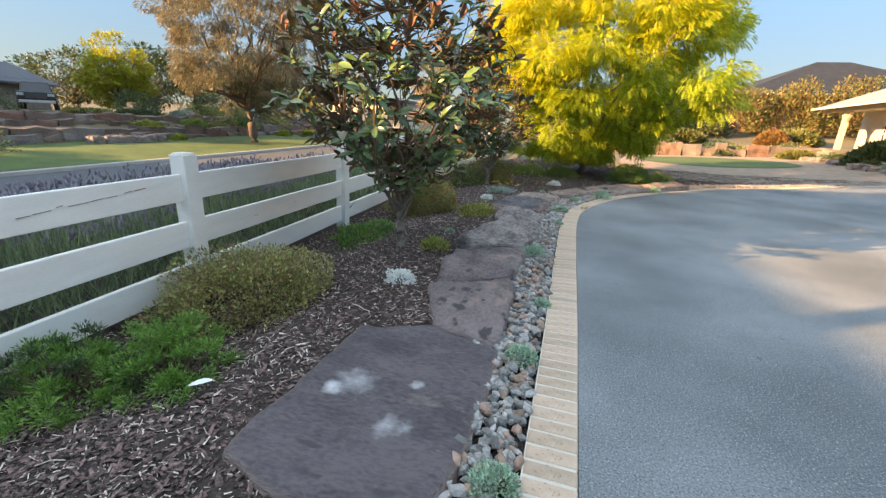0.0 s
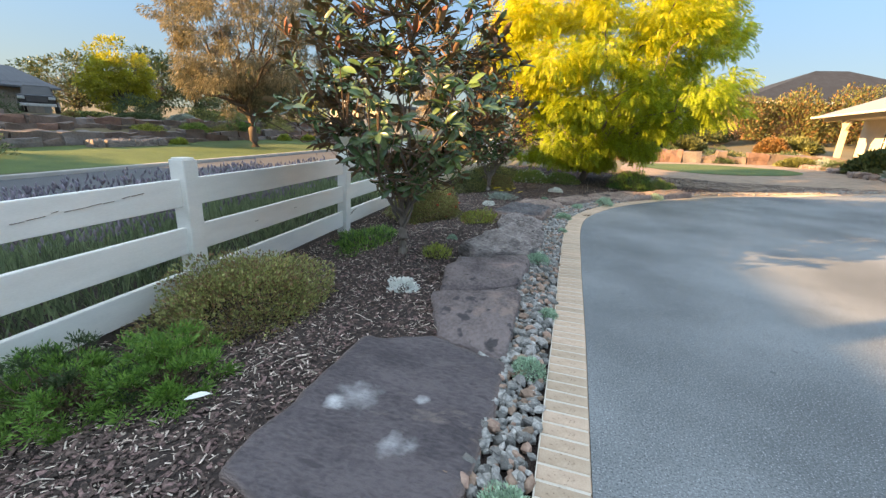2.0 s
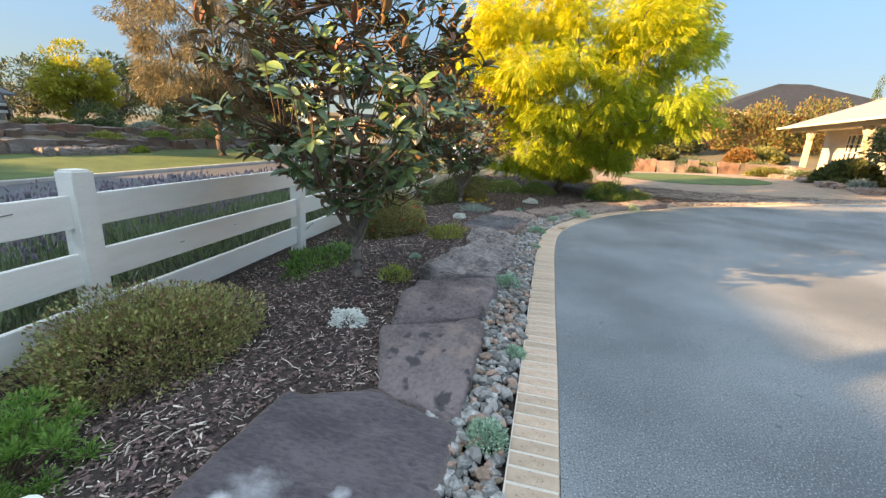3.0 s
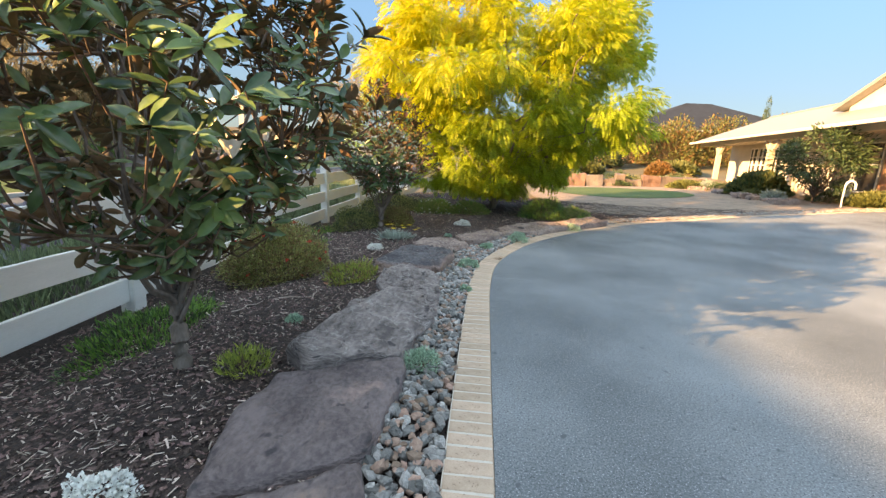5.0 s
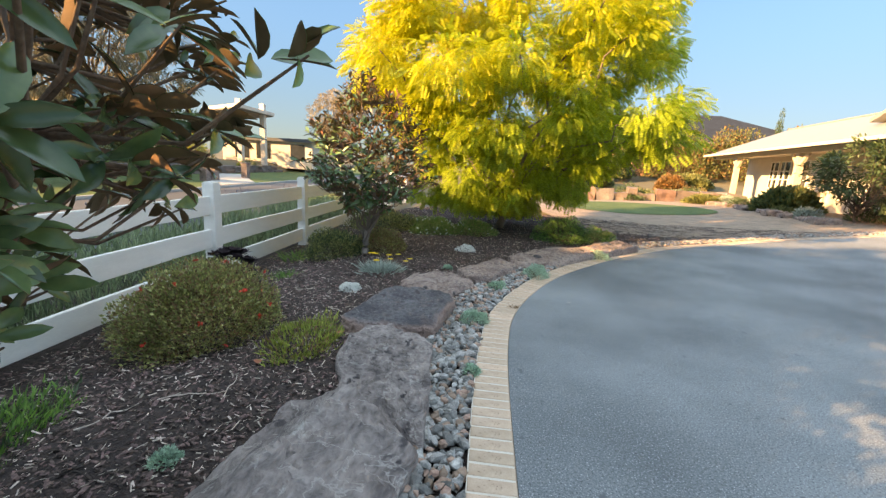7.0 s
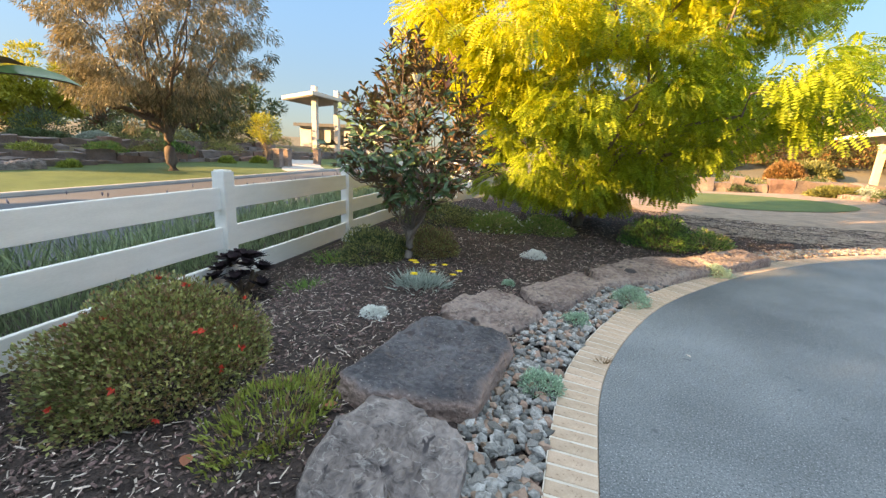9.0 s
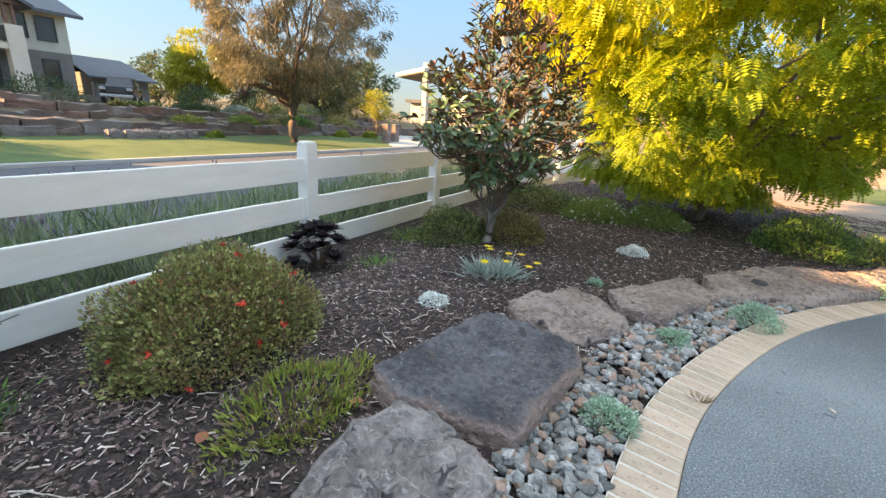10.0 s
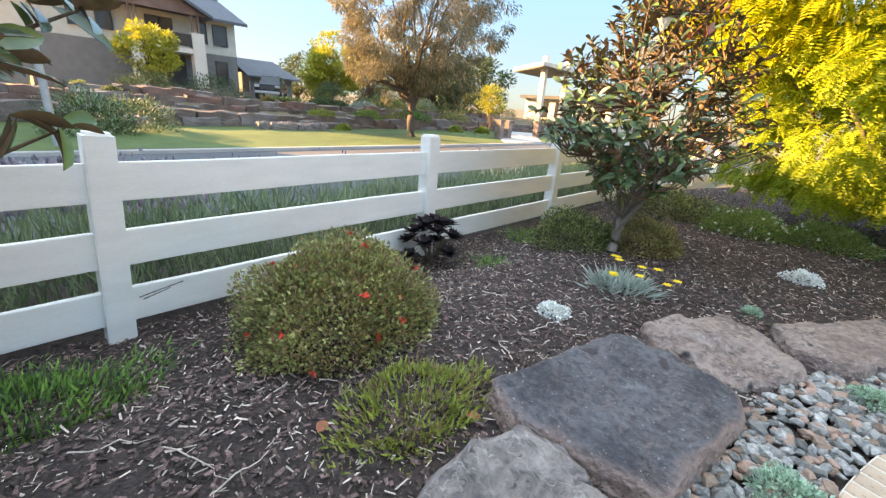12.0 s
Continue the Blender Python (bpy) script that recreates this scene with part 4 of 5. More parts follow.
d = np.column_stack([rng.normal(0, 0.15, (k, 2)), np.ones(k)])
tagged(part("lavender_flowers", scatter("lavender_flowers", PV * [0.5, 0.5, 0.5] + [0, 0.5, 0], PF, frames_of(d, rng.normal(size=(k, 3))), q, np.tile([0.02, 0.055, 0.02], (k, 1))), LAV_FLOWER), "dusty purple lavender flower spikes", "lavender", "", "stuff")
st = q.copy()
st[:, 2] -= 0.3
tagged(part("lavender_stalks", scatter("lavender_stalks", BLADE_V, BLADE_F, frames_of(d, rng.normal(size=(k, 3))), st, np.tile([0.005, 0.32, 0.1], (k, 1))), LAVENDER), "thin lavender flower stalks", "lavender", "", "stuff")


# fallen bits on the ground
def fallen(name, x, y, z, ln, wd, material, label, turn, category="leaf"):
    ob = part(name, scatter(name, BROAD_V, BROAD_F, np.array([np.eye(3)]), np.zeros((1, 3)), np.array([[wd, ln, ln * 0.6]])), material)
    ob.matrix_basis = pose(x, y, z, random.uniform(-6, 10), random.uniform(-10, 10), turn)
    return tagged(ob, label, category)


fallen("pale_litter", -1.66, 1.42, 0.03, 0.12, 0.05, WHITEFLOWER, "pale curled scrap lying on the mulch", -50, "litter")
fallen("dry_leaf", -0.46, 4.98, 0.115, 0.06, 0.03, CHIP_PALE, "dry leaf lying on the grey boulder", 70)
fallen("dry_leaf", -1.15, 5.9, 0.02, 0.07, 0.05, MAG_YOUNG, "rusty fallen leaf on the mulch", 30)
fallen("dry_leaf", -0.72, 6.42, 0.06, 0.07, 0.05, MAG_YOUNG, "rusty fallen leaf beside the succulent", 110)
fallen("dry_leaf", 1.35, 7.7, 0.004, 0.05, 0.025, CHIP_PALE, "pale leaf lying on the driveway", 20)
rnd = random.Random(5)
sticks = [((-1.5, 5.45), 0.35, 20), ((-1.15, 5.5), 0.22, 100), ((-1.75, 5.2), 0.3, 60), ((-0.62, 2.50), 0.14, 130), ((-0.55, 2.44), 0.12, 20), ((-1.3, 2.6), 0.2, -30), ((-1.0, 7.3), 0.25, 75), ((-1.6, 7.6), 0.2, 10), ((-0.9, 6.95), 0.18, 150)]
for (x, y), ln, a in sticks:
    ca, sa = math.cos(radians(a)) * ln, math.sin(radians(a)) * ln
    z = float(height(x, y)) + 0.02
    tagged(part("twig", tubes("twig", [limb((x, y, z), (x + ca, y + sa, z + 0.01), 0.004, 0.002, 6, 0.07, rnd)], 5), CHIP_PALE), "dry pale twig lying on the mulch", "twig", "fallen twigs on the mulch")


# ---- trees ----
def twiggy(base, tips, r0, seed, fork=0.45, girth=0.55):
    """A trunk that forks into limbs towards the tips; returns polylines."""
    rnd = random.Random(seed)
    base = Vector(base)
    top = base + (sum((Vector(t) for t in tips), Vector()) / len(tips) - base) * fork
    lines = [limb(base, top, r0, r0 * 0.62, 8, 0.03, rnd)]
    trunk = lines[0]
    for t in tips:
        k = rnd.randint(5, 8)
        a = Vector(trunk[k][0])
        lines.append(limb(a, t, trunk[k][1] * girth, 0.004 + r0 * 0.06, 7, 0.06, rnd))
    return lines


def magnolia(xy, h, rad, crown_z, n_sprays, label, seed, flowers=((0.3, -0.3, 1.9),), low=0.42, leaf=(0.10, 0.19)):
    """Evergreen magnolia: whorls of big leathery leaves at the ends of many twigs."""
    z = float(height(*xy))
    root = thing("magnolia_tree", (xy[0], xy[1], z), label, "tree")
    rnd = random.Random(seed)
    g2 = np.random.default_rng(seed)
    d = unit(g2.normal(size=(n_sprays, 3)))
    r = g2.uniform(0.35, 1.0, (n_sprays, 1)) ** 0.55
    ends = d * r * np.array([rad, rad, h]) + [0, 0, crown_z]
    ends = lumps(ends, (0, 0, crown_z), (rad, rad, h), 0.3, seed + 0.7)
    taper = 1 - 0.35 * smooth_step(crown_z + 0.4 * h, crown_z + h, ends[:, 2]) - 0.5 * smooth_step(crown_z - 0.3 * h, crown_z - 0.9 * h, ends[:, 2])
    ends[:, :2] *= taper[:, None]
    ends = ends[ends[:, 2] > low]
    main = [ends[i] for i in g2.choice(len(ends), 16, replace=False)]
    lines = twiggy((0, 0, -0.1), [tuple(m * [0.7, 0.7, 0.95]) for m in main], 0.062, seed, 0.34, 0.36)
    part("trunk", tubes("trunk", lines[:1], 10), BARK, root)
    for l in lines[1:]:
        part("limb", tubes("limb", [l], 6), BARK, root)
    joints = np.array([q[0] for l in lines[1:] for q in l[3:]])
    tw = []
    for e in ends:
        j = joints[np.argmin(((joints - e) ** 2).sum(1) + 0.9 * np.maximum(0, joints[:, 2] - e[2] + 0.12))]
        bend = Vector(j).lerp(Vector(e), 0.55) - Vector((0, 0, 0.18 * (Vector(e) - Vector(j)).length))
        tw.append([(tuple(j), 0.008), (tuple(bend), 0.006), (tuple(Vector(bend).lerp(Vector(e), 0.6)), 0.005), (tuple(e), 0.003)])
    tagged(part("twig", tubes("twig", tw, 4), TWIG, root), kind="stuff")
    per = 10
    big = np.repeat(ends, per, 0)
    m = len(big)
    out = np.repeat(unit(ends - [0, 0, crown_z - 0.3]), per, 0)
    a = g2.uniform(0, 2 * math.pi, m)
    ring = np.stack([np.cos(a), np.sin(a), g2.normal(0, 0.3, m)], 1)
    dirs = ring + out * 0.7 + np.stack([0 * a, 0 * a, g2.uniform(-0.65, 0.7, m)], 1)
    back = g2.uniform(0, 0.14, (m, 1))
    big = big - back * out
    ln = g2.uniform(*leaf, m)
    kinds = g2.uniform(0, 1, len(ends)).repeat(per)
    young = (kinds > 0.80) & (big[:, 2] > crown_z + 0.1) & (back[:, 0] < 0.06)
    light = (kinds < 0.13)
    for nm, mask, mats, lab in (("leaves", ~young & ~light, [MAG_TOP, MAG_UNDER], ""), ("fresh_leaves", light, [MAG_LIGHT, MAG_UNDER], "lighter fresh green leaves"), ("young_leaves", young, [MAG_YOUNG, MAG_UNDER], "copper-red young leaves")):
        dd = dirs[mask] + ([0, 0, 1.1] if nm == "young_leaves" else [0, 0, 0])
        k = int(mask.sum())
        s = np.stack([ln[mask] * g2.uniform(0.28, 0.37, k), ln[mask], ln[mask] * 0.8], 1)
        part(nm, scatter(nm, BROAD2_V, BROAD2_F, frames_of(dd, np.tile([0, 0, 0.8], (k, 1)) + out[mask] * 1.3 + g2.normal(0, 0.3, (k, 3))), big[mask], s, BROAD2_M, True), mats, root, lab)
    for f in flowers:
        a = np.linspace(0, 2 * math.pi, 8)[:7]
        fd = np.stack([np.cos(a) * 0.5, np.sin(a) * 0.5, np.full(7, 1.0)], 1)
        part("blossom", scatter("blossom", BROAD_V, BROAD_F, frames_of(fd, -fd * [1, 1, 0] + [0, 0, 0.1]), np.tile(f, (7, 1)), np.full((7, 3), 0.10) * [0.6, 1, 1]), PETAL, root, "cream white magnolia bud")
    return root


magnolia((-1.52, 4.25), 1.2, 1.28, 1.72, 460, "evergreen magnolia with glossy dark leaves and copper new growth", 11, flowers=((0.72, -0.55, 1.32), (-0.2, -0.95, 1.2)), low=0.70, leaf=(0.085, 0.165))
magnolia((-1.3, 9.45), 1.12, 0.95, 1.5, 420, "young evergreen magnolia with rusty new growth and a cream flower", 12, flowers=((0.25, -0.72, 1.95),), low=0.62, leaf=(0.07, 0.135))


def crown_tree(name, xy, label, crown, fronds, template, length, mats, seed, trunk_r, bark, droop=-0.2, clumps=60, clump_r=0.5, category="tree", share=None, fork=0.35, low=None, shape=None):
    """Trunk, limbs and a crown of leaf clumps with gaps. crown: centre height, half width, half height. share(p) -> index of the leaf material; shape(z) widens the crown by height."""
    z = float(height(*xy))
    root = thing(name, (xy[0], xy[1], z), label, category)
    g2 = np.random.default_rng(seed)
    cz, rw, rh = crown
    d = unit(g2.normal(size=(clumps, 3)))
    r = g2.uniform(0.3, 1.0, (clumps, 1)) ** 0.5
    cc = d * r * [rw, rw, rh] + [0, 0, cz]
    cc = lumps(cc, (0, 0, cz), (rw, rw, rh), 0.3, seed + 0.5)
    if shape:
        cc[:, :2] *= shape(cc[:, 2])[:, None]
    if low is not None:
        cc[:, 2] = np.maximum(cc[:, 2], low)
    main = cc[:: max(1, clumps // 22)]
    lines = twiggy((0, 0, -0.2), [tuple(m) for m in main], trunk_r, seed, fork)
    part("trunk", tubes("trunk", lines[:1], 10), bark, root)
    for l in lines[1:]:
        part("limb", tubes("limb", [l], 6), bark, root)
    per = fronds // clumps
    n = per * clumps
    off = unit(g2.normal(size=(n, 3))) * (g2.uniform(0.15, 1, (n, 1)) ** 0.6) * clump_r * g2.uniform(0.7, 1.25, clumps).repeat(per)[:, None] * [1, 1, 0.75]
    p = np.repeat(cc, per, 0) + off
    if low is not None:
        p[:, 2] = np.maximum(p[:, 2], low * g2.uniform(0.8, 1.4, n))
    dd = unit(off) + unit(p - [0, 0, cz]) * 0.6 + g2.normal(0, 0.35, (n, 3)) + [0, 0, droop]
    ln = g2.uniform(*length[:2], n)
    s = np.stack([ln * length[2], ln, ln], 1)
    rot = frames_of(dd, np.tile([0, 0, 1.0], (n, 1)) + g2.normal(0, 0.4, (n, 3)))
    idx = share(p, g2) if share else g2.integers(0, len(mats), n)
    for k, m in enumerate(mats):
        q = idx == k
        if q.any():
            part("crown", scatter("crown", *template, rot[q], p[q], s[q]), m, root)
    return root


PALE_AT = (-12.0, 43.5)
PALE_GUM = leafy("pale bronze gum leaves", (0.30, 0.25, 0.17), (0.46, 0.40, 0.28), v=0.3, thru=0.25)


# real gold leaf, with the sunlit upper left put into the colour split
def locust_sun_share(p, g2):
    v = (p[:, 2] - 2.75) / 1.3 - p[:, 0] * 0.32 + g2.normal(0, 0.35, len(p))
    return np.where(v > 1.75, 2, np.where(v > 0.05, 0, 1))


crown_tree("locust_tree", (1.0, 13.2), "golden-leaved locust tree with drooping feathery foliage", (2.95, 3.3, 2.9), 36000, pinnate(6), (0.12, 0.22, 1.1), [GOLD, LIME_SHADE, AMBER_SUN], 21, 0.11, BARK, -0.75, 190, 0.55, share=locust_sun_share, low=0.5, shape=lambda z: 0.66 + 0.44 * smooth_step(0.6, 3.2, z))
# shade put into the gum's leaf colour: darker low and towards +y
crown_tree("gum_tree", (-16.3, 20.75), "tall gum tree with bronze drooping leaves", (6.0, 4.2, 4.1), 46000, (LEAF_V, LEAF_F), (0.14, 0.30, 0.17), [GUM, GUM_SHADE], 22, 0.26, BARK_DARK, -0.9, 340, 0.48, share=lambda p, g2: (p[:, 1] * 0.35 - (p[:, 2] - 5.5) * 0.3 + g2.normal(0, 0.8, len(p)) > 0.9).astype(int), fork=0.42, low=1.7)
crown_tree("yellow_tree", (-32.4, 26.4), "rounded yellow-green garden tree", (2.8, 2.3, 2.4), 12000, (LEAF_V, LEAF_F), (0.16, 0.28, 0.5), [YELLOWTREE], 23, 0.15, BARK_DARK, 0, 60, 0.6)
crown_tree("pale_gum_tree", PALE_AT, "distant pale-leaved gum tree", (6.0, 2.6, 3.4), 7000, (LEAF_V, LEAF_F), (0.22, 0.4, 0.3), [PALE_GUM], 28, 0.2, BARK, -0.4, 60, 0.7)
crown_tree("yellow_sapling", (-18.0, 30.1), "small yellow-leaved street tree", (2.5, 0.95, 1.15), 1800, (LEAF_V, LEAF_F), (0.12, 0.2, 0.5), [YELLOWTREE], 24, 0.05, BARK, 0, 26, 0.35)
for i, (x, y, h, w, ms) in enumerate(((-24, 30, 4.2, 2.6, [DARKGREEN]), (-26, 35, 4.6, 2.8, [DARKGREEN, HEDGE]), (-25.5, 38.5, 4.6, 2.6, [DARKGREEN]), (-39, 41, 5.0, 3.0, [DARKGREEN, HEDGE]), (-40, 36, 6.0, 3.4, [DARKGREEN]), (-48, 42, 6, 3.5, [DARKGREEN]), (-46, 33, 5.5, 3.2, [DARKGREEN, HEDGE]), (-55, 36, 5.5, 3.4, [DARKGREEN]), (-33, 41, 5.6, 3.3, [DARKGREEN]), (-10, 62, 6.5, 4.0, [DARKGREEN, HEDGE]), (-2, 66, 6.0, 4.0, [DARKGREEN]), (6, 60, 5.4, 3.6, [DARKGREEN, HEDGE]))):
    crown_tree("dark_tree", (x, y), "dark green garden tree across the street", (h * 0.55, w, h * 0.5), 3200, (LEAF_V, LEAF_F), (0.22, 0.4, 0.5), ms, 60 + i, 0.16, BARK_DARK, 0, 40, 0.8)


# ---- across the street ----
WALLBROWN = mat("brown wall stone", (0.10, 0.08, 0.07), (0.21, 0.165, 0.14), 1.5, 0.9, 0.6, 14, dist=0.04)
WALLGREY = mat("grey wall stone", (0.12, 0.105, 0.10), (0.24, 0.21, 0.195), 1.5, 0.9, 0.6, 14, dist=0.04)
WALLRED = mat("reddish wall stone", (0.13, 0.08, 0.065), (0.25, 0.16, 0.125), 1.2, 0.9, 0.6, 14, dist=0.04)


def block_wall(name, x, y0, y1, z0, z1, label, seed):
    """A retaining wall of big quarried blocks, each of its own size."""
    rnd = random.Random(seed)
    root = thing(name, (x, y0, z0), label, "retaining wall", kind="structure")
    y = 0.0
    while y < y1 - y0:
        w = rnd.uniform(0.5, 1.9)
        h = (z1 - z0) * rnd.uniform(0.7, 1.25)
        bm = bmesh.new()
        box(bm, -0.6, 0.05 + rnd.uniform(-0.2, 0.22), y + 0.02, y + w - 0.02, -0.25, h)
        bmesh.ops.subdivide_edges(bm, edges=bm.edges, cuts=3, use_grid_fill=True)
        for v in bm.verts:
            v.co += noise.noise_vector(v.co * 2.1 + Vector((seed, 0, y))) * 0.13
        part("block", bm, rnd.choice((WALLBROWN, WALLGREY, WALLBROWN, WALLRED)), root)
        y += w
    return root


for x, y0, y1, z0, z1, sd in ((-19.8, 2, 46, -0.25, 0.12, 31), (-20.15, 3, 46, 0.10, 0.46, 33), (-21.6, 4, 38, 0.36, 0.70, 32), (-21.95, 5, 36, 0.66, 1.02, 34), (-23.4, 7, 13.5, 0.95, 1.25, 36)):
    block_wall("retaining_wall", x, y0, y1, z0, z1, "dry wall course of large rough sandstone blocks", sd)
for i, (y, s) in enumerate(((14.4, 0.55), (15.1, 0.4), (15.7, 0.5), (16.3, 0.35), (16.9, 0.3), (13.8, 0.3))):
    stone([(-19.3, y), (-18.7, y - 0.1), (-18.6, y + s), (-19.3, y + s)], 0.12, 0.4, STONE_GREY, "loose grey rubble stone below the wall", 70 + i, 0.08)
for i, (x, y, w, h, ms) in enumerate(((-24.5, 21.0, 1.2, 0.35, [DARKGREEN]), (-23.5, 24.5, 1.2, 0.8, [DARKGREEN, OLIVE]), (-21.0, 21.5, 0.9, 0.5, [FRESH, OLIVE]), (-20.8, 25.0, 1.2, 0.75, [FRESH, DARKGREEN]), (-23.8, 17.6, 1.0, 0.3, [OLIVE, DARKGREEN]), (-23.0, 28.0, 1.3, 0.9, [SILVER, OLIVE]), (-21.2, 29.5, 1.3, 0.8, [OLIVE]), (-22.8, 22.4, 0.7, 0.4, [SILVER]), (-20.9, 18.2, 0.7, 0.4, [YG, OLIVE]), (-19.0, 27.4, 0.5, 0.5, [YG]), (-18.4, 29.6, 0.5, 0.5, [YG]), (-19.2, 18.4, 0.4, 0.35, [YG]), (-25.5, 11.5, 1.4, 1.0, [DARKGREEN]), (-17.0, 7.6, 1.2, 1.5, [DARKGREEN, LAVENDER]), (-18.2, 9.0, 1.3, 1.3, [DARKGREEN, LAVENDER]), (-30, 16.0, 2.0, 1.3, [DARKGREEN]), (-26.0, 22.2, 1.5, 1.5, [DARKGREEN]), (-24.5, 27.0, 1.8, 1.9, [DARKGREEN]), (-25.0, 31.5, 2.2, 2.6, [DARKGREEN]), (-23.0, 34.0, 1.8, 2.0, [DARKGREEN, OLIVE]))):
    bush("garden_shrub", (x, y), (w, w, h), 2200, (0.08, 0.16, 0.4), ms, "garden shrub on the terraces across the street", seed=80 + i)
srnd = random.Random(17)
for i in range(26):
    y = srnd.uniform(7, 44)
    x = srnd.choice((srnd.uniform(-21.4, -20.7), srnd.uniform(-27, -22.4), srnd.uniform(-25, -22.4)))
    w = srnd.uniform(0.35, 1.0) if not 8 < y < 20 else srnd.uniform(0.25, 0.42)
    bush("terrace_plant", (x, y), (w, w, w * srnd.uniform(0.5, 1.0)), 900, (0.07, 0.15, 0.35), srnd.choice(([OLIVE], [DARKGREEN], [FRESH, OLIVE], [OLIVE_RUST, OLIVE], [YG], [DARKGREEN, OLIVE])), "small plant on the stone terraces", "shrub", seed=200 + i, group="terrace plants", lump=0.5)
crown_tree("yellow_shrub_tree", (-29.5, 12.5), "yellow-green small tree in front of the house", (2.2, 1.55, 1.3), 4200, (LEAF_V, LEAF_F), (0.14, 0.26, 0.5), [YELLOWTREE], 25, 0.08, BARK_DARK, 0, 34, 0.5)


def window(parent, x, y0, y1, z0, z1, sign=1, frame_mat=None):
    """A window in a wall that faces along x (sign gives which way)."""
    t = 0.07
    win = boxed("window", x - 0.03, x + 0.03, y0, y1, z0, z1, WINDOWGLASS, parent, "dark glass window")
    fm = frame_mat or DARKMETAL
    for a, b, c, d in ((y0 - t, y1 + t, z0 - t, z0), (y0 - t, y1 + t, z1, z1 + t), (y0 - t, y0, z0, z1), (y1, y1 + t, z0, z1)):
        boxed("window_frame", x - 0.04, x + 0.04 + 0.05 * sign, a, b, c, d, fm, win)
    return win


def roof_prism(name, pts, thick, material, parent, label=""):
    """A roof slab over a four-cornered outline of 3D points."""
    bm = bmesh.new()
    top = [bm.verts.new(p) for p in pts]
    low = [bm.verts.new((p[0], p[1], p[2] - thick)) for p in pts]
    k = len(pts)
    bm.faces.new(top)
    bm.faces.new(low[::-1])
    for i in range(k):
        bm.faces.new((top[i], low[i], low[(i + 1) % k], top[(i + 1) % k]))
    bmesh.ops.recalc_face_normals(bm, faces=bm.faces)
    return part(name, bm, material, parent, label)


two = thing("two_storey_house", (0, 0, 0), "grey and cream two-storey house with balcony across the street", "house")
boxed("wall", -49, -39, 4, 21.4, 0.3, 4.15, GREYWALL, two, "grey rendered lower wall")
boxed("wall", -49, -39.05, 4, 21.4, 4.15, 6.7, CLADDING, two, "cream clad upper wall")
for i in range(14):
    boxed("board", -39.05, -39.02, 4, 21.4, 4.2 + i * 0.18, 4.34 + i * 0.18, CLADDING, two)
roof_prism("roof", [(-38.3, 18.0, 6.75), (-38.3, 22.2, 6.75), (-44, 22.2, 9.0), (-44, 18.0, 9.0)], 0.22, ROOF, two)
roof_prism("roof", [(-38.3, 3, 6.75), (-38.3, 18.0, 6.75), (-44, 18.0, 9.3), (-44, 3, 9.3)], 0.22, ROOF, two)
roof_prism("roof", [(-44, 3, 9.2), (-44, 22.2, 9.1), (-50, 22.2, 6.75), (-50, 3, 6.75)], 0.22, ROOF, two)
roof_prism("gable_roof", [(-36.6, 18.9, 6.6), (-36.6, 15.6, 8.2), (-43, 15.6, 8.2), (-43, 18.9, 6.6)], 0.2, ROOF, two)
roof_prism("gable_roof", [(-36.6, 15.6, 8.2), (-36.6, 12.3, 6.6), (-43, 12.3, 6.6), (-43, 15.6, 8.2)], 0.2, ROOF, two)
roof_prism("gable_wall", [(-37.0, 18.5, 6.55), (-37.0, 15.6, 8.0), (-37.0, 12.7, 6.55), (-37.1, 12.7, 6.55), (-37.1, 18.5, 6.55)], 0.05, WALLRED, two, "reddish timber gable")
boxed("balcony_slab", -39, -36.9, 13.5, 18.2, 3.85, 4.2, RENDER, two, "cream balcony slab")
boxed("balcony_pier", -37.5, -36.8, 17.35, 18.2, 0.5, 5.3, RENDER, two, "cream stone pier")
boxed("balcony_pier", -37.5, -36.8, 13.5, 14.3, 0.5, 5.3, RENDER, two, "cream stone pier")
for y in (13.6, 13.95, 17.5, 17.9):
    boxed("balcony_post", -37.25, -37.1, y, y + 0.15, 5.3, 6.7, WALLRED, two)
boxed("balustrade", -36.95, -36.92, 14.3, 17.35, 4.3, 5.1, WINDOWGLASS, two, "glass balustrade")
boxed("handrail", -36.98, -36.9, 14.2, 17.45, 5.1, 5.16, DARKMETAL, two)
for y0, y1, z0, z1 in ((15.1, 15.85, 4.3, 6.2), (15.95, 16.7, 4.3, 6.2), (18.6, 19.1, 4.9, 6.3), (19.7, 20.65, 4.9, 6.3), (10.7, 11.55, 4.9, 6.3), (12.2, 13.0, 4.9, 6.3), (19.7, 20.5, 1.9, 3.6)):
    window(two, -38.98, y0, y1, z0, z1)
# flat dark plate on the wall face; nothing is set back behind it
boxed("entrance_plate", -38.99, -38.95, 15.0, 17.4, 1.6, 3.7, DARKMETAL, two, "dark entrance plate")
deck = thing("timber_deck", (-36, 16.6, 1.1), "grey timber deck in front of the house", "deck")
boxed("deck_floor", -2.5, 1.0, 0.0, 4.1, 0.0, 0.35, TIMBER, deck)
for y in (0.1, 1.4, 2.7, 4.0):
    boxed("deck_post", 0.9, 1.0, y - 0.05, y + 0.05, 0.35, 1.2, TIMBER, deck)
boxed("deck_beam", 0.6, 1.02, 0.0, 4.1, -0.5, -0.05, TIMBER, deck)
for y in (0.3, 2.1, 3.8):
    boxed("deck_stump", 0.5, 0.7, y - 0.1, y + 0.1, -0.6, 0.0, TIMBER, deck)
garage = thing("garage", (-46, 24, 0.9), "grey single-storey garage with a metal roof", "garage")
boxed("wall", -4, 3.5, 0, 4.2, -0.3, 2.4, GREYWALL, garage)
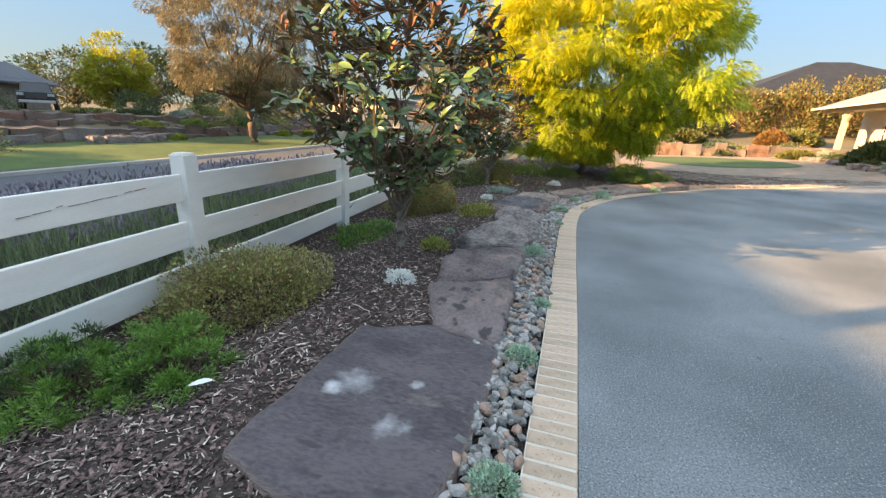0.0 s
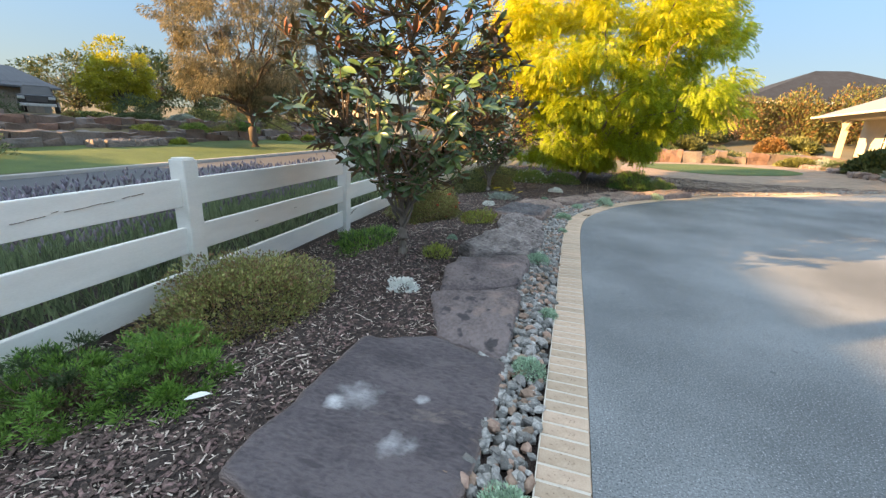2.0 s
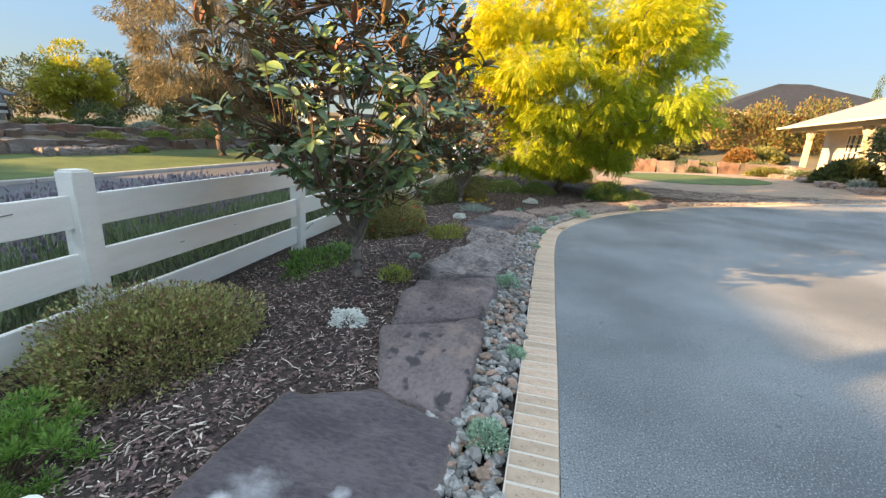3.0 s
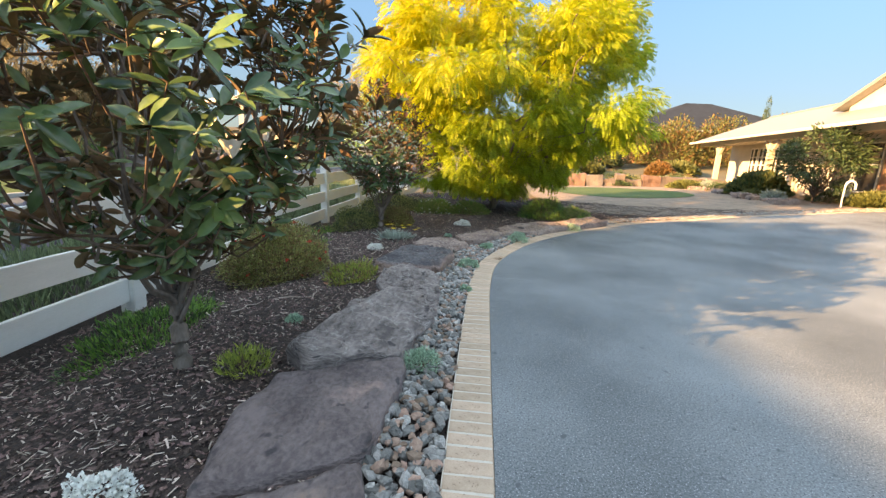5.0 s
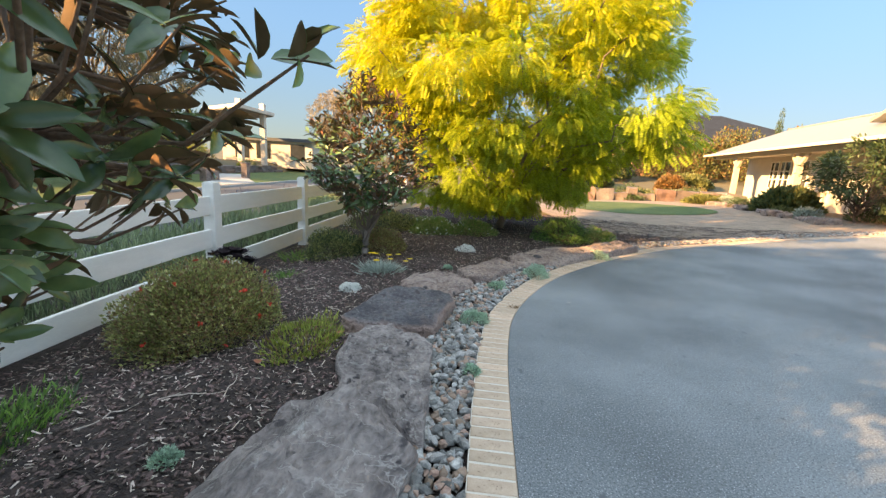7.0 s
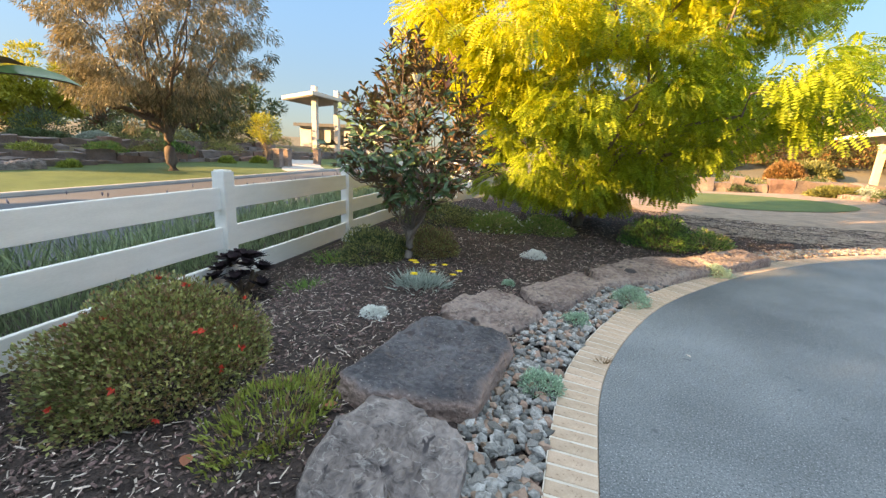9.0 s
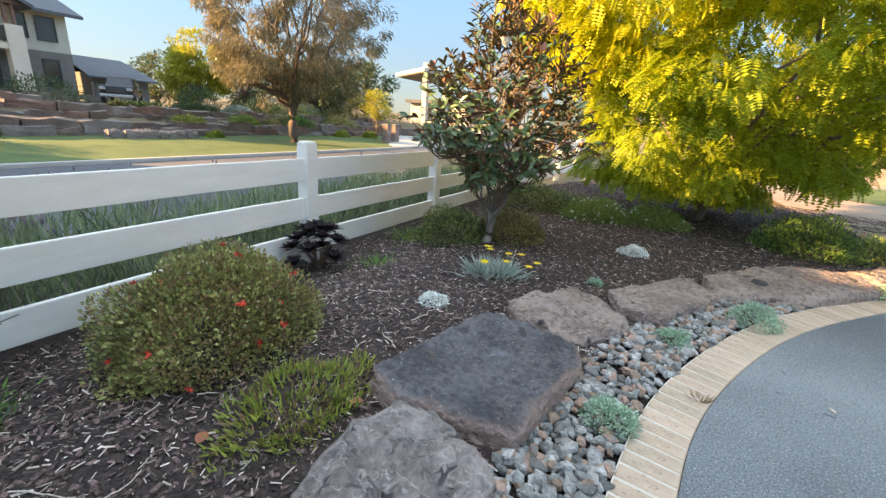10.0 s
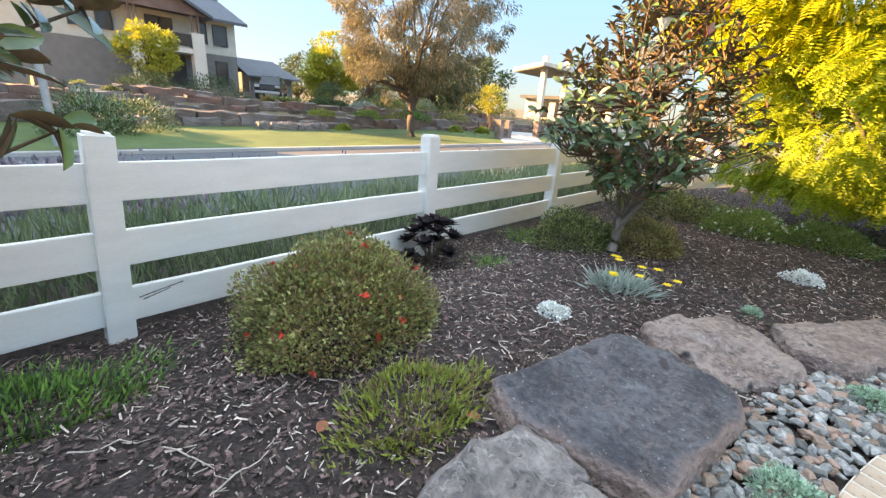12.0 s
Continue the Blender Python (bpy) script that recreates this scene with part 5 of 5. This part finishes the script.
roof_prism("roof", [(4.2, -0.6, 2.1), (4.2, 4.8, 2.1), (0, 4.0, 3.8), (0, -0.6, 3.8)], 0.15, ROOF, garage)
roof_prism("roof", [(0, -0.6, 3.8), (0, 4.0, 3.8), (-5, 4.8, 2.1), (-5, -0.6, 2.1)], 0.15, ROOF, garage)
boxed("garage_door", 3.5, 3.55, 0.6, 3.6, 0.05, 1.9, TIMBER, garage)


def parked_car(x, y, z, turn):
    """A dark four-wheel-drive: body with cabin, glass, lamps and wheels."""
    car = thing("parked_car", (x, y, z), "black four-wheel-drive parked on the raised driveway", "car")
    car.rotation_euler.z = radians(turn)
    bm = bmesh.new()
    box(bm, -2.2, 2.2, -0.92, 0.92, 0.42, 1.12, 0.09)
    part("body", bm, CARPAINT, car)
    bm = bmesh.new()
    box(bm, -1.9, 0.9, -0.8, 0.8, 1.1, 1.75)
    for v in bm.verts:
        if v.co.z > 1.5:
            v.co.x += -0.55 if v.co.x > 0 else 0.25
            v.co.y *= 0.86
    bmesh.ops.bevel(bm, geom=list(bm.edges), offset=0.05, segments=2, affect="EDGES")
    part("cabin", bm, CARPAINT, car)
    roof_prism("windscreen", [(0.93, -0.72, 1.16), (0.93, 0.72, 1.16), (0.44, 0.62, 1.68), (0.44, -0.62, 1.68)], 0.02, WINDOWGLASS, car)
    for s in (-1, 1):
        roof_prism("side_window", [(-1.6, s * 0.81, 1.18), (0.7, s * 0.81, 1.18), (0.3, s * 0.74, 1.62), (-1.4, s * 0.74, 1.62)], 0.02, WINDOWGLASS, car)
        boxed("headlight", 2.16, 2.23, s * 0.72 - 0.17, s * 0.72 + 0.17, 0.85, 1.02, GALV, car, bevel=0.02)
    boxed("grille", 2.19, 2.23, -0.5, 0.5, 0.7, 1.0, DARKMETAL, car)
    boxed("bumper", 2.15, 2.3, -0.88, 0.88, 0.42, 0.6, GALV, car, bevel=0.03)
    for wx in (-1.4, 1.4):
        for s in (-0.86, 0.86):
            bm = bmesh.new()
            bmesh.ops.create_cone(bm, cap_ends=True, segments=20, radius1=0.36, radius2=0.36, depth=0.24, matrix=pose(wx, s, 0.36, 90))
            wh = part("wheel", bm, DARKMETAL, car)
            bm = bmesh.new()
            bmesh.ops.create_cone(bm, cap_ends=True, segments=16, radius1=0.22, radius2=0.22, depth=0.26, matrix=pose(wx, s, 0.36, 90))
            part("rim", bm, GALV, wh)


parked_car(-34.0, 21.9, float(height(-34.0, 21.9)), -35)
sign = thing("street_sign", (-14.2, 6.5, float(height(-14.2, 6.5))), "galvanised street sign pole beside the road", "sign pole")
part("pole", tubes("pole", [[((0, 0, -0.1), 0.085), ((0, 0, 3.2), 0.08)]], 12), GALV, sign)

pav = thing("pavilion", (0, 0, 0), "modern open pavilion with a flat white roof on columns", "pavilion")
PAV_ROOF = [(-27.3, 46.0), (-21.0, 41.4), (-20.9, 48.6), (-27.2, 53.2)]
roof_prism("roof_slab", [(x, y, 6.05) for x, y in PAV_ROOF], 0.32, RENDER, pav, "pale roof fascia")
roof_prism("ceiling", [(x * 0.96 - 0.96, y * 0.96 + 1.9, 5.73) for x, y in PAV_ROOF], 0.1, GREYWALL, pav, "grey roof lining")
for x, y, r in ((-22.1, 43.7, 0.24), (-21.4, 47.0, 0.24)):
    boxed("column", x - r, x + r, y - r, y + r, 0.5, 5.68, RENDER, pav)
    boxed("column_cap", x - r, x + r, y - r, y + r, 6.05, 6.75, RENDER, pav)
boxed("rear_wall", -28, -17.5, 50.5, 56, 0.2, 3.2, RENDER, pav)
boxed("rear_roof", -28.5, -17.0, 49.9, 56.5, 3.2, 3.55, ROOF, pav)
for x in (-26.5, -24.0, -20.0):
    boxed("window", x, x + 1.6, 50.44, 50.5, 1.2, 2.9, WINDOWGLASS, pav)
ramp_l, ramp_r = spline([(-20.5, 36), (-17.5, 31), (-14.5, 26.5), (-13.3, 25.2)], 30), spline([(-18.2, 37.5), (-15.4, 32.5), (-13.4, 29.5), (-13.3, 29.0)], 30)
sheet("concrete_drive", ramp_l, ramp_r, CONCRETE, 0.13, 5, label="pale concrete drive up from the street", category="driveway")
for x, y in ((-15.56, 27.73), (-15.62, 28.73), (-15.9, 33.0)):
    pil = thing("gate_pillar", (x, y, float(height(x, y))), "rough sandstone gate pillar", "pillar")
    boxed("shaft", -0.22, 0.22, -0.22, 0.22, -0.1, 1.15, STONE_TAN, pil, bevel=0.03)
    boxed("cap", -0.26, 0.26, -0.26, 0.26, 1.15, 1.24, STONE_GREY, pil, bevel=0.02)

# ---- the house at the end of the yard ----
HX, HY, HZ = 15.49, 28.69, 0.22
home = thing("verandah_house", (HX, HY, HZ), "pale-roofed brick house with a timber-posted verandah", "house")
home.rotation_euler.z = radians(-12)


for x, y in ((0.3, -0.3), (0.3, -6.6)):
    boxed("verandah_post", x - 0.12, x + 0.12, y - 0.12, y + 0.12, 0.25, 2.55, PALETIMBER, home, "cream timber post")
    boxed("post_base", x - 0.24, x + 0.24, y - 0.24, y + 0.24, -0.1, 0.28, RENDER, home, bevel=0.04)
    for s in (-1, 1):
        bm = bmesh.new()
        box(bm, -0.06, 0.06, -0.07, 0.07, 0, 0.85)
        bmesh.ops.transform(bm, matrix=pose(x, y, 1.9, 45 * s), verts=bm.verts)
        part("brace", bm, PALETIMBER, home)
boxed("verandah_beam", 0.15, 0.45, -14.0, 2.8, 2.5, 2.72, PALETIMBER, home)
boxed("soffit", 0.45, 2.0, -14.2, 2.8, 2.62, 2.68, RENDER, home, "cream verandah lining")
boxed("wall", 2.0, 8, -5.2, 2.7, -0.3, 2.75, RENDER, home, "cream rendered wall")
boxed("wall", 2.2, 8, -14.2, -10.6, -0.3, 2.75, REDBRICK, home, "orange brick wall")
boxed("wall", 2.3, 8, -10.6, -5.2, -0.3, 2.75, RENDER, home, "cream wall under the eaves")
for i in range(30):
    boxed("brick_course", 2.175, 2.2, -14.2, -10.6, -0.2 + i * 0.098, -0.115 + i * 0.098, REDBRICK, home)
boxed("corner_post", 1.85, 2.1, -5.3, -5.05, -0.2, 2.72, RENDER, home)
for y0, y1 in ((-1.2, -0.45), (-2.35, -1.5), (-4.0, -3.1)):
    w = window(home, 1.98, y0, y1, 0.95, 2.3, -1, WHITE)
    for z in (1.38, 1.82):
        boxed("glazing_bar", 1.9, 1.96, y0, y1, z, z + 0.05, WHITE, w)
    boxed("mullion", 1.895, 1.955, (y0 + y1) / 2 - 0.03, (y0 + y1) / 2 + 0.03, 0.95, 2.3, WHITE, w)
for y0 in (-8.9, -10.3):
    w = window(home, 2.28, y0, y0 + 1.15, 0.5, 2.3, -1, WHITE)
    boxed("glazing_bar", 2.2, 2.26, y0, y0 + 1.15, 1.5, 1.55, WHITE, w)
roof_prism("roof", [(-0.35, 3.0, 2.75), (-0.35, -15.2, 2.75), (4.0, -15.2, 4.5), (4.0, 3.0, 4.5)], 0.14, ROOF_PALE, home, "pale metal roof")
roof_prism("roof", [(4.0, -15.2, 4.5), (4.0, 3.0, 4.5), (8.4, 3.0, 2.75), (8.4, -15.2, 2.75)], 0.14, ROOF_PALE, home)
boxed("ridge_cap", 3.9, 4.1, -15.2, 3.05, 4.47, 4.53, ROOF_PALE, home)
boxed("gutter", -0.5, -0.35, -15.2, 3, 2.64, 2.76, RENDER, home)
roof_prism("gable_wall", [(1.6, -9.0, 3.75), (1.6, -11.15, 4.48), (1.6, -13.3, 3.75), (1.7, -13.3, 3.75), (1.7, -9.0, 3.75)], 0.25, RENDER, home, "cream gable")
roof_prism("gable_roof", [(1.25, -8.6, 3.7), (1.25, -11.15, 4.62), (6.0, -11.15, 4.62), (6.0, -8.6, 3.7)], 0.14, ROOF_PALE, home)
roof_prism("gable_roof", [(1.25, -11.15, 4.62), (1.25, -13.7, 3.7), (6.0, -13.7, 3.7), (6.0, -11.15, 4.62)], 0.14, ROOF_PALE, home)
far = thing("far_house", (25.3, 50, 0), "brick house with a charcoal hipped roof behind the hedge", "house")
boxed("wall", -8.4, 9.2, -5.2, 5.2, 0.5, 4.8, REDBRICK, far)
for pts in ([(-9.3, -6, 4.85), (10, -6, 4.85), (1.4, 0, 8.1), (-1.3, 0, 8.1)], [(10, -6, 4.85), (10, 6, 4.85), (1.4, 0, 8.1), (1.4, -0.01, 8.1)], [(10, 6, 4.85), (-9.3, 6, 4.85), (-1.3, 0, 8.1), (1.4, 0, 8.1)], [(-9.3, 6, 4.85), (-9.3, -6, 4.85), (-1.3, -0.01, 8.1), (-1.3, 0, 8.1)]):
    roof_prism("roof", pts, 0.15, ROOF_DARK, far)
boxed("fascia", -9.3, 10, -6.05, -5.95, 4.65, 4.86, RENDER, far)
for i, (x, y, w, h, ms) in enumerate(((16, 43, 2.6, 3.9, [PHOTINIA, HEDGE, HEDGE]), (20, 43, 2.8, 4.2, [PHOTINIA, HEDGE, HEDGE]), (24, 42.5, 2.8, 4.6, [PHOTINIA, HEDGE, HEDGE]), (28, 41, 2.8, 4.6, [PHOTINIA, HEDGE, HEDGE]), (12.5, 41, 2.2, 1.9, [DARKGREEN, HEDGE]), (9, 40, 2.4, 2.0, [DARKGREEN]), (6, 40, 2.6, 2.4, [DARKGREEN, HEDGE]), (15.9, 36.0, 1.05, 1.0, [PHOTINIA]), (10.2, 36.6, 1.5, 0.9, [HEDGE]), (18, 37.5, 1.6, 1.0, [HEDGE]), (7, 34.5, 1.3, 0.8, [DARKGREEN]), (13.2, 20.8, 1.1, 0.95, [DARKGREEN, HEDGE]), (13.5, 15.9, 0.5, 0.35, [HEDGE]), (12.6, 25.5, 0.8, 0.3, [HEDGE]))):
    bush("hedge_shrub", (x, y), (w, w, h), 5200, (0.16, 0.28, 0.5), ms, "dense garden shrub at the end of the yard", seed=110 + i, lump=0.2)
block_wall("garden_wall", 0, 0, 12, 0.0, 0.55, "low sandstone garden wall behind the lawn", 35)
gw = bpy.data.objects["garden_wall"]
gw.matrix_basis = pose(15.5, 27.2, 0.05, 0, 0, 84)
crown_tree("small_tree", (12.7, 17.2), "small grey-green tree before the brick wall", (1.7, 1.2, 1.15), 4600, (LEAF_V, LEAF_F), (0.10, 0.20, 0.4), [DARKGREEN], 27, 0.05, BARK_DARK, 0, 34, 0.42)
cyp = bush("cypress", (29, 44.5), (0.45, 0.45, 6.6), 3000, (0.1, 0.2, 0.3), [DARKGREEN], "slender dark green cypress tree", "tree", up=2.0, seed=150, lump=0.1)

hook = thing("garden_hook", (12.4, 15.75, float(height(12.4, 15.75))), "white bent garden pipe standing in the bed", "garden pipe")
arc = [((0, 0, 0), 0.03), ((0, 0, 0.7), 0.03)] + [((0.16 - 0.16 * math.cos(a), 0, 0.7 + 0.16 * math.sin(a)), 0.035) for a in (0.5, 1.0, 1.57, 2.1, 2.7)] + [((0.32, 0, 0.6), 0.03)]
part("pipe", tubes("pipe", [arc], 8), WHITE, hook)
srnd = random.Random(41)
for i in range(26):
    x, y = srnd.uniform(2.5, 15.5), srnd.uniform(27.2, 33.5)
    w = srnd.uniform(0.5, 1.1)
    bush("yard_shrub", (x, y), (w, w, w * srnd.uniform(0.45, 0.9)), 1300, (0.07, 0.14, 0.35), srnd.choice(([OLIVE_RUST, HEDGE], [DARKGREEN], [HEDGE], [DARKGREEN, HEDGE], [SILVER, HEDGE])), "low mixed shrub in the planting behind the lawn", "shrub", seed=400 + i, group="shrubs behind the lawn", lump=0.45)
srnd = random.Random(23)
for i in range(16):
    t = i / 15
    x, y = 13.3 - 2.0 * t + srnd.uniform(-0.3, 0.3), 27.0 - 10.5 * t + srnd.uniform(-0.3, 0.3)
    z = float(height(x, y))
    w = srnd.uniform(0.25, 0.5)
    ob = stone([(x - w, y - w * 0.6), (x + w, y - w * 0.7), (x + w * 0.8, y + w * 0.7), (x - w * 0.7, y + w * 0.6)], z + srnd.uniform(0.10, 0.22), 0.1 - z, STONE_TAN, "low sandstone edging rock before the house", 300 + i, 0.04)
for i, (x, y, w, h, m) in enumerate(((13.7, 26.0, 0.5, 0.4, HEDGE), (13.1, 23.2, 0.6, 0.45, DARKGREEN), (12.3, 19.6, 0.5, 0.3, HEDGE), (13.3, 24.8, 0.4, 0.5, SILVER), (13.5, 17.6, 0.6, 0.45, DARKGREEN), (12.0, 18.2, 0.4, 0.4, SILVER))):
    bush("border_plant", (x, y), (w, w, h), 1200, (0.06, 0.12, 0.35), [m], "low plant in the border before the house", seed=330 + i)

# ---- unseen shade casters, added to the south-west ----
# house is out of view; its added roof ridge sets the drive's shadow edge
blocker = thing("shade_house", (-24, -12, -0.3), "unseen plain house added to shade the foreground", "house")
boxed("wall", -5, 4, -14, 14, -0.2, 6.4, RENDER, blocker)
roof_prism("gable", [(-5, 14, 6.3), (4, 14, 6.3), (0, 14, 9.61), (0, 13.9, 9.61)], 0.05, RENDER, blocker)
roof_prism("roof", [(4.6, -14.6, 6.4), (4.6, 14.6, 6.4), (0, 14.6, 9.61), (0, -14.6, 9.61)], 0.2, ROOF, blocker)
roof_prism("roof", [(0, -14.6, 9.61), (0, 14.6, 9.61), (-5.6, 14.6, 6.4), (-5.6, -14.6, 6.4)], 0.2, ROOF, blocker)

# unseen tree, added so that its crown's shadow falls across the drive
crown_tree("shade_tree", (-16.0, -2.35), "unseen dense dark tree added to shade the driveway", (6.1, 1.7, 3.0), 12000, (LEAF_V, LEAF_F), (0.2, 0.36, 0.6), [DARKGREEN], 29, 0.2, BARK_DARK, 0, 70, 0.6)

# pole added out of view, placed for the dark bar on the drive
pole = thing("shadow_pole", (-8.0, -2.4, -0.4), "unseen timber pole added to cast a shadow bar", "power pole")
part("shaft", tubes("shaft", [[((0, 0, -0.1), 0.14), ((0, 0, 7.5), 0.10)]], 14), TIMBER, pole)
boxed("crossarm", -0.9, 0.9, -0.06, 0.06, 6.9, 7.05, TIMBER, pole)

# ---- brick edging ----
edging = tagged(new("brick_edging"), "header course of cream clay bricks along the driveway", "brick edging", "", "structure")
bm = box(bmesh.new(), -0.112, 0.112, -0.0425, 0.0425, -0.06, 0.006)
bmesh.ops.bevel(bm, geom=[e for e in bm.edges if all(v.co.z > 0 for v in e.verts)], offset=0.006, segments=1, affect="EDGES")
brick_mesh = bpy.data.meshes.new("brick")
bm.to_mesh(brick_mesh)
bm.free()
brick_mesh.materials.append(BRICK)
mid_line = offset(EDGE, 0.115)
along = np.concatenate([[0], np.cumsum(np.linalg.norm(np.diff(mid_line, axis=0), axis=1))])
start = float(np.interp(0.4, mid_line[:200, 1], along[:200]))
for k in range(285):
    s = start + k * 0.0925
    if s > along[-1] - 0.3:
        break
    x, y = float(np.interp(s, along, mid_line[:, 0])), float(np.interp(s, along, mid_line[:, 1]))
    x2, y2 = float(np.interp(s + 0.05, along, mid_line[:, 0])), float(np.interp(s + 0.05, along, mid_line[:, 1]))
    ob = new("brick", brick_mesh)
    ob.matrix_basis = pose(x, y, float(height(x, y)) + random.uniform(-0.001, 0.002), random.uniform(-0.5, 0.5), random.uniform(-0.4, 0.4), math.degrees(math.atan2(y2 - y, x2 - x)) - 90 + random.uniform(-0.7, 0.7))
    ob.parent = edging
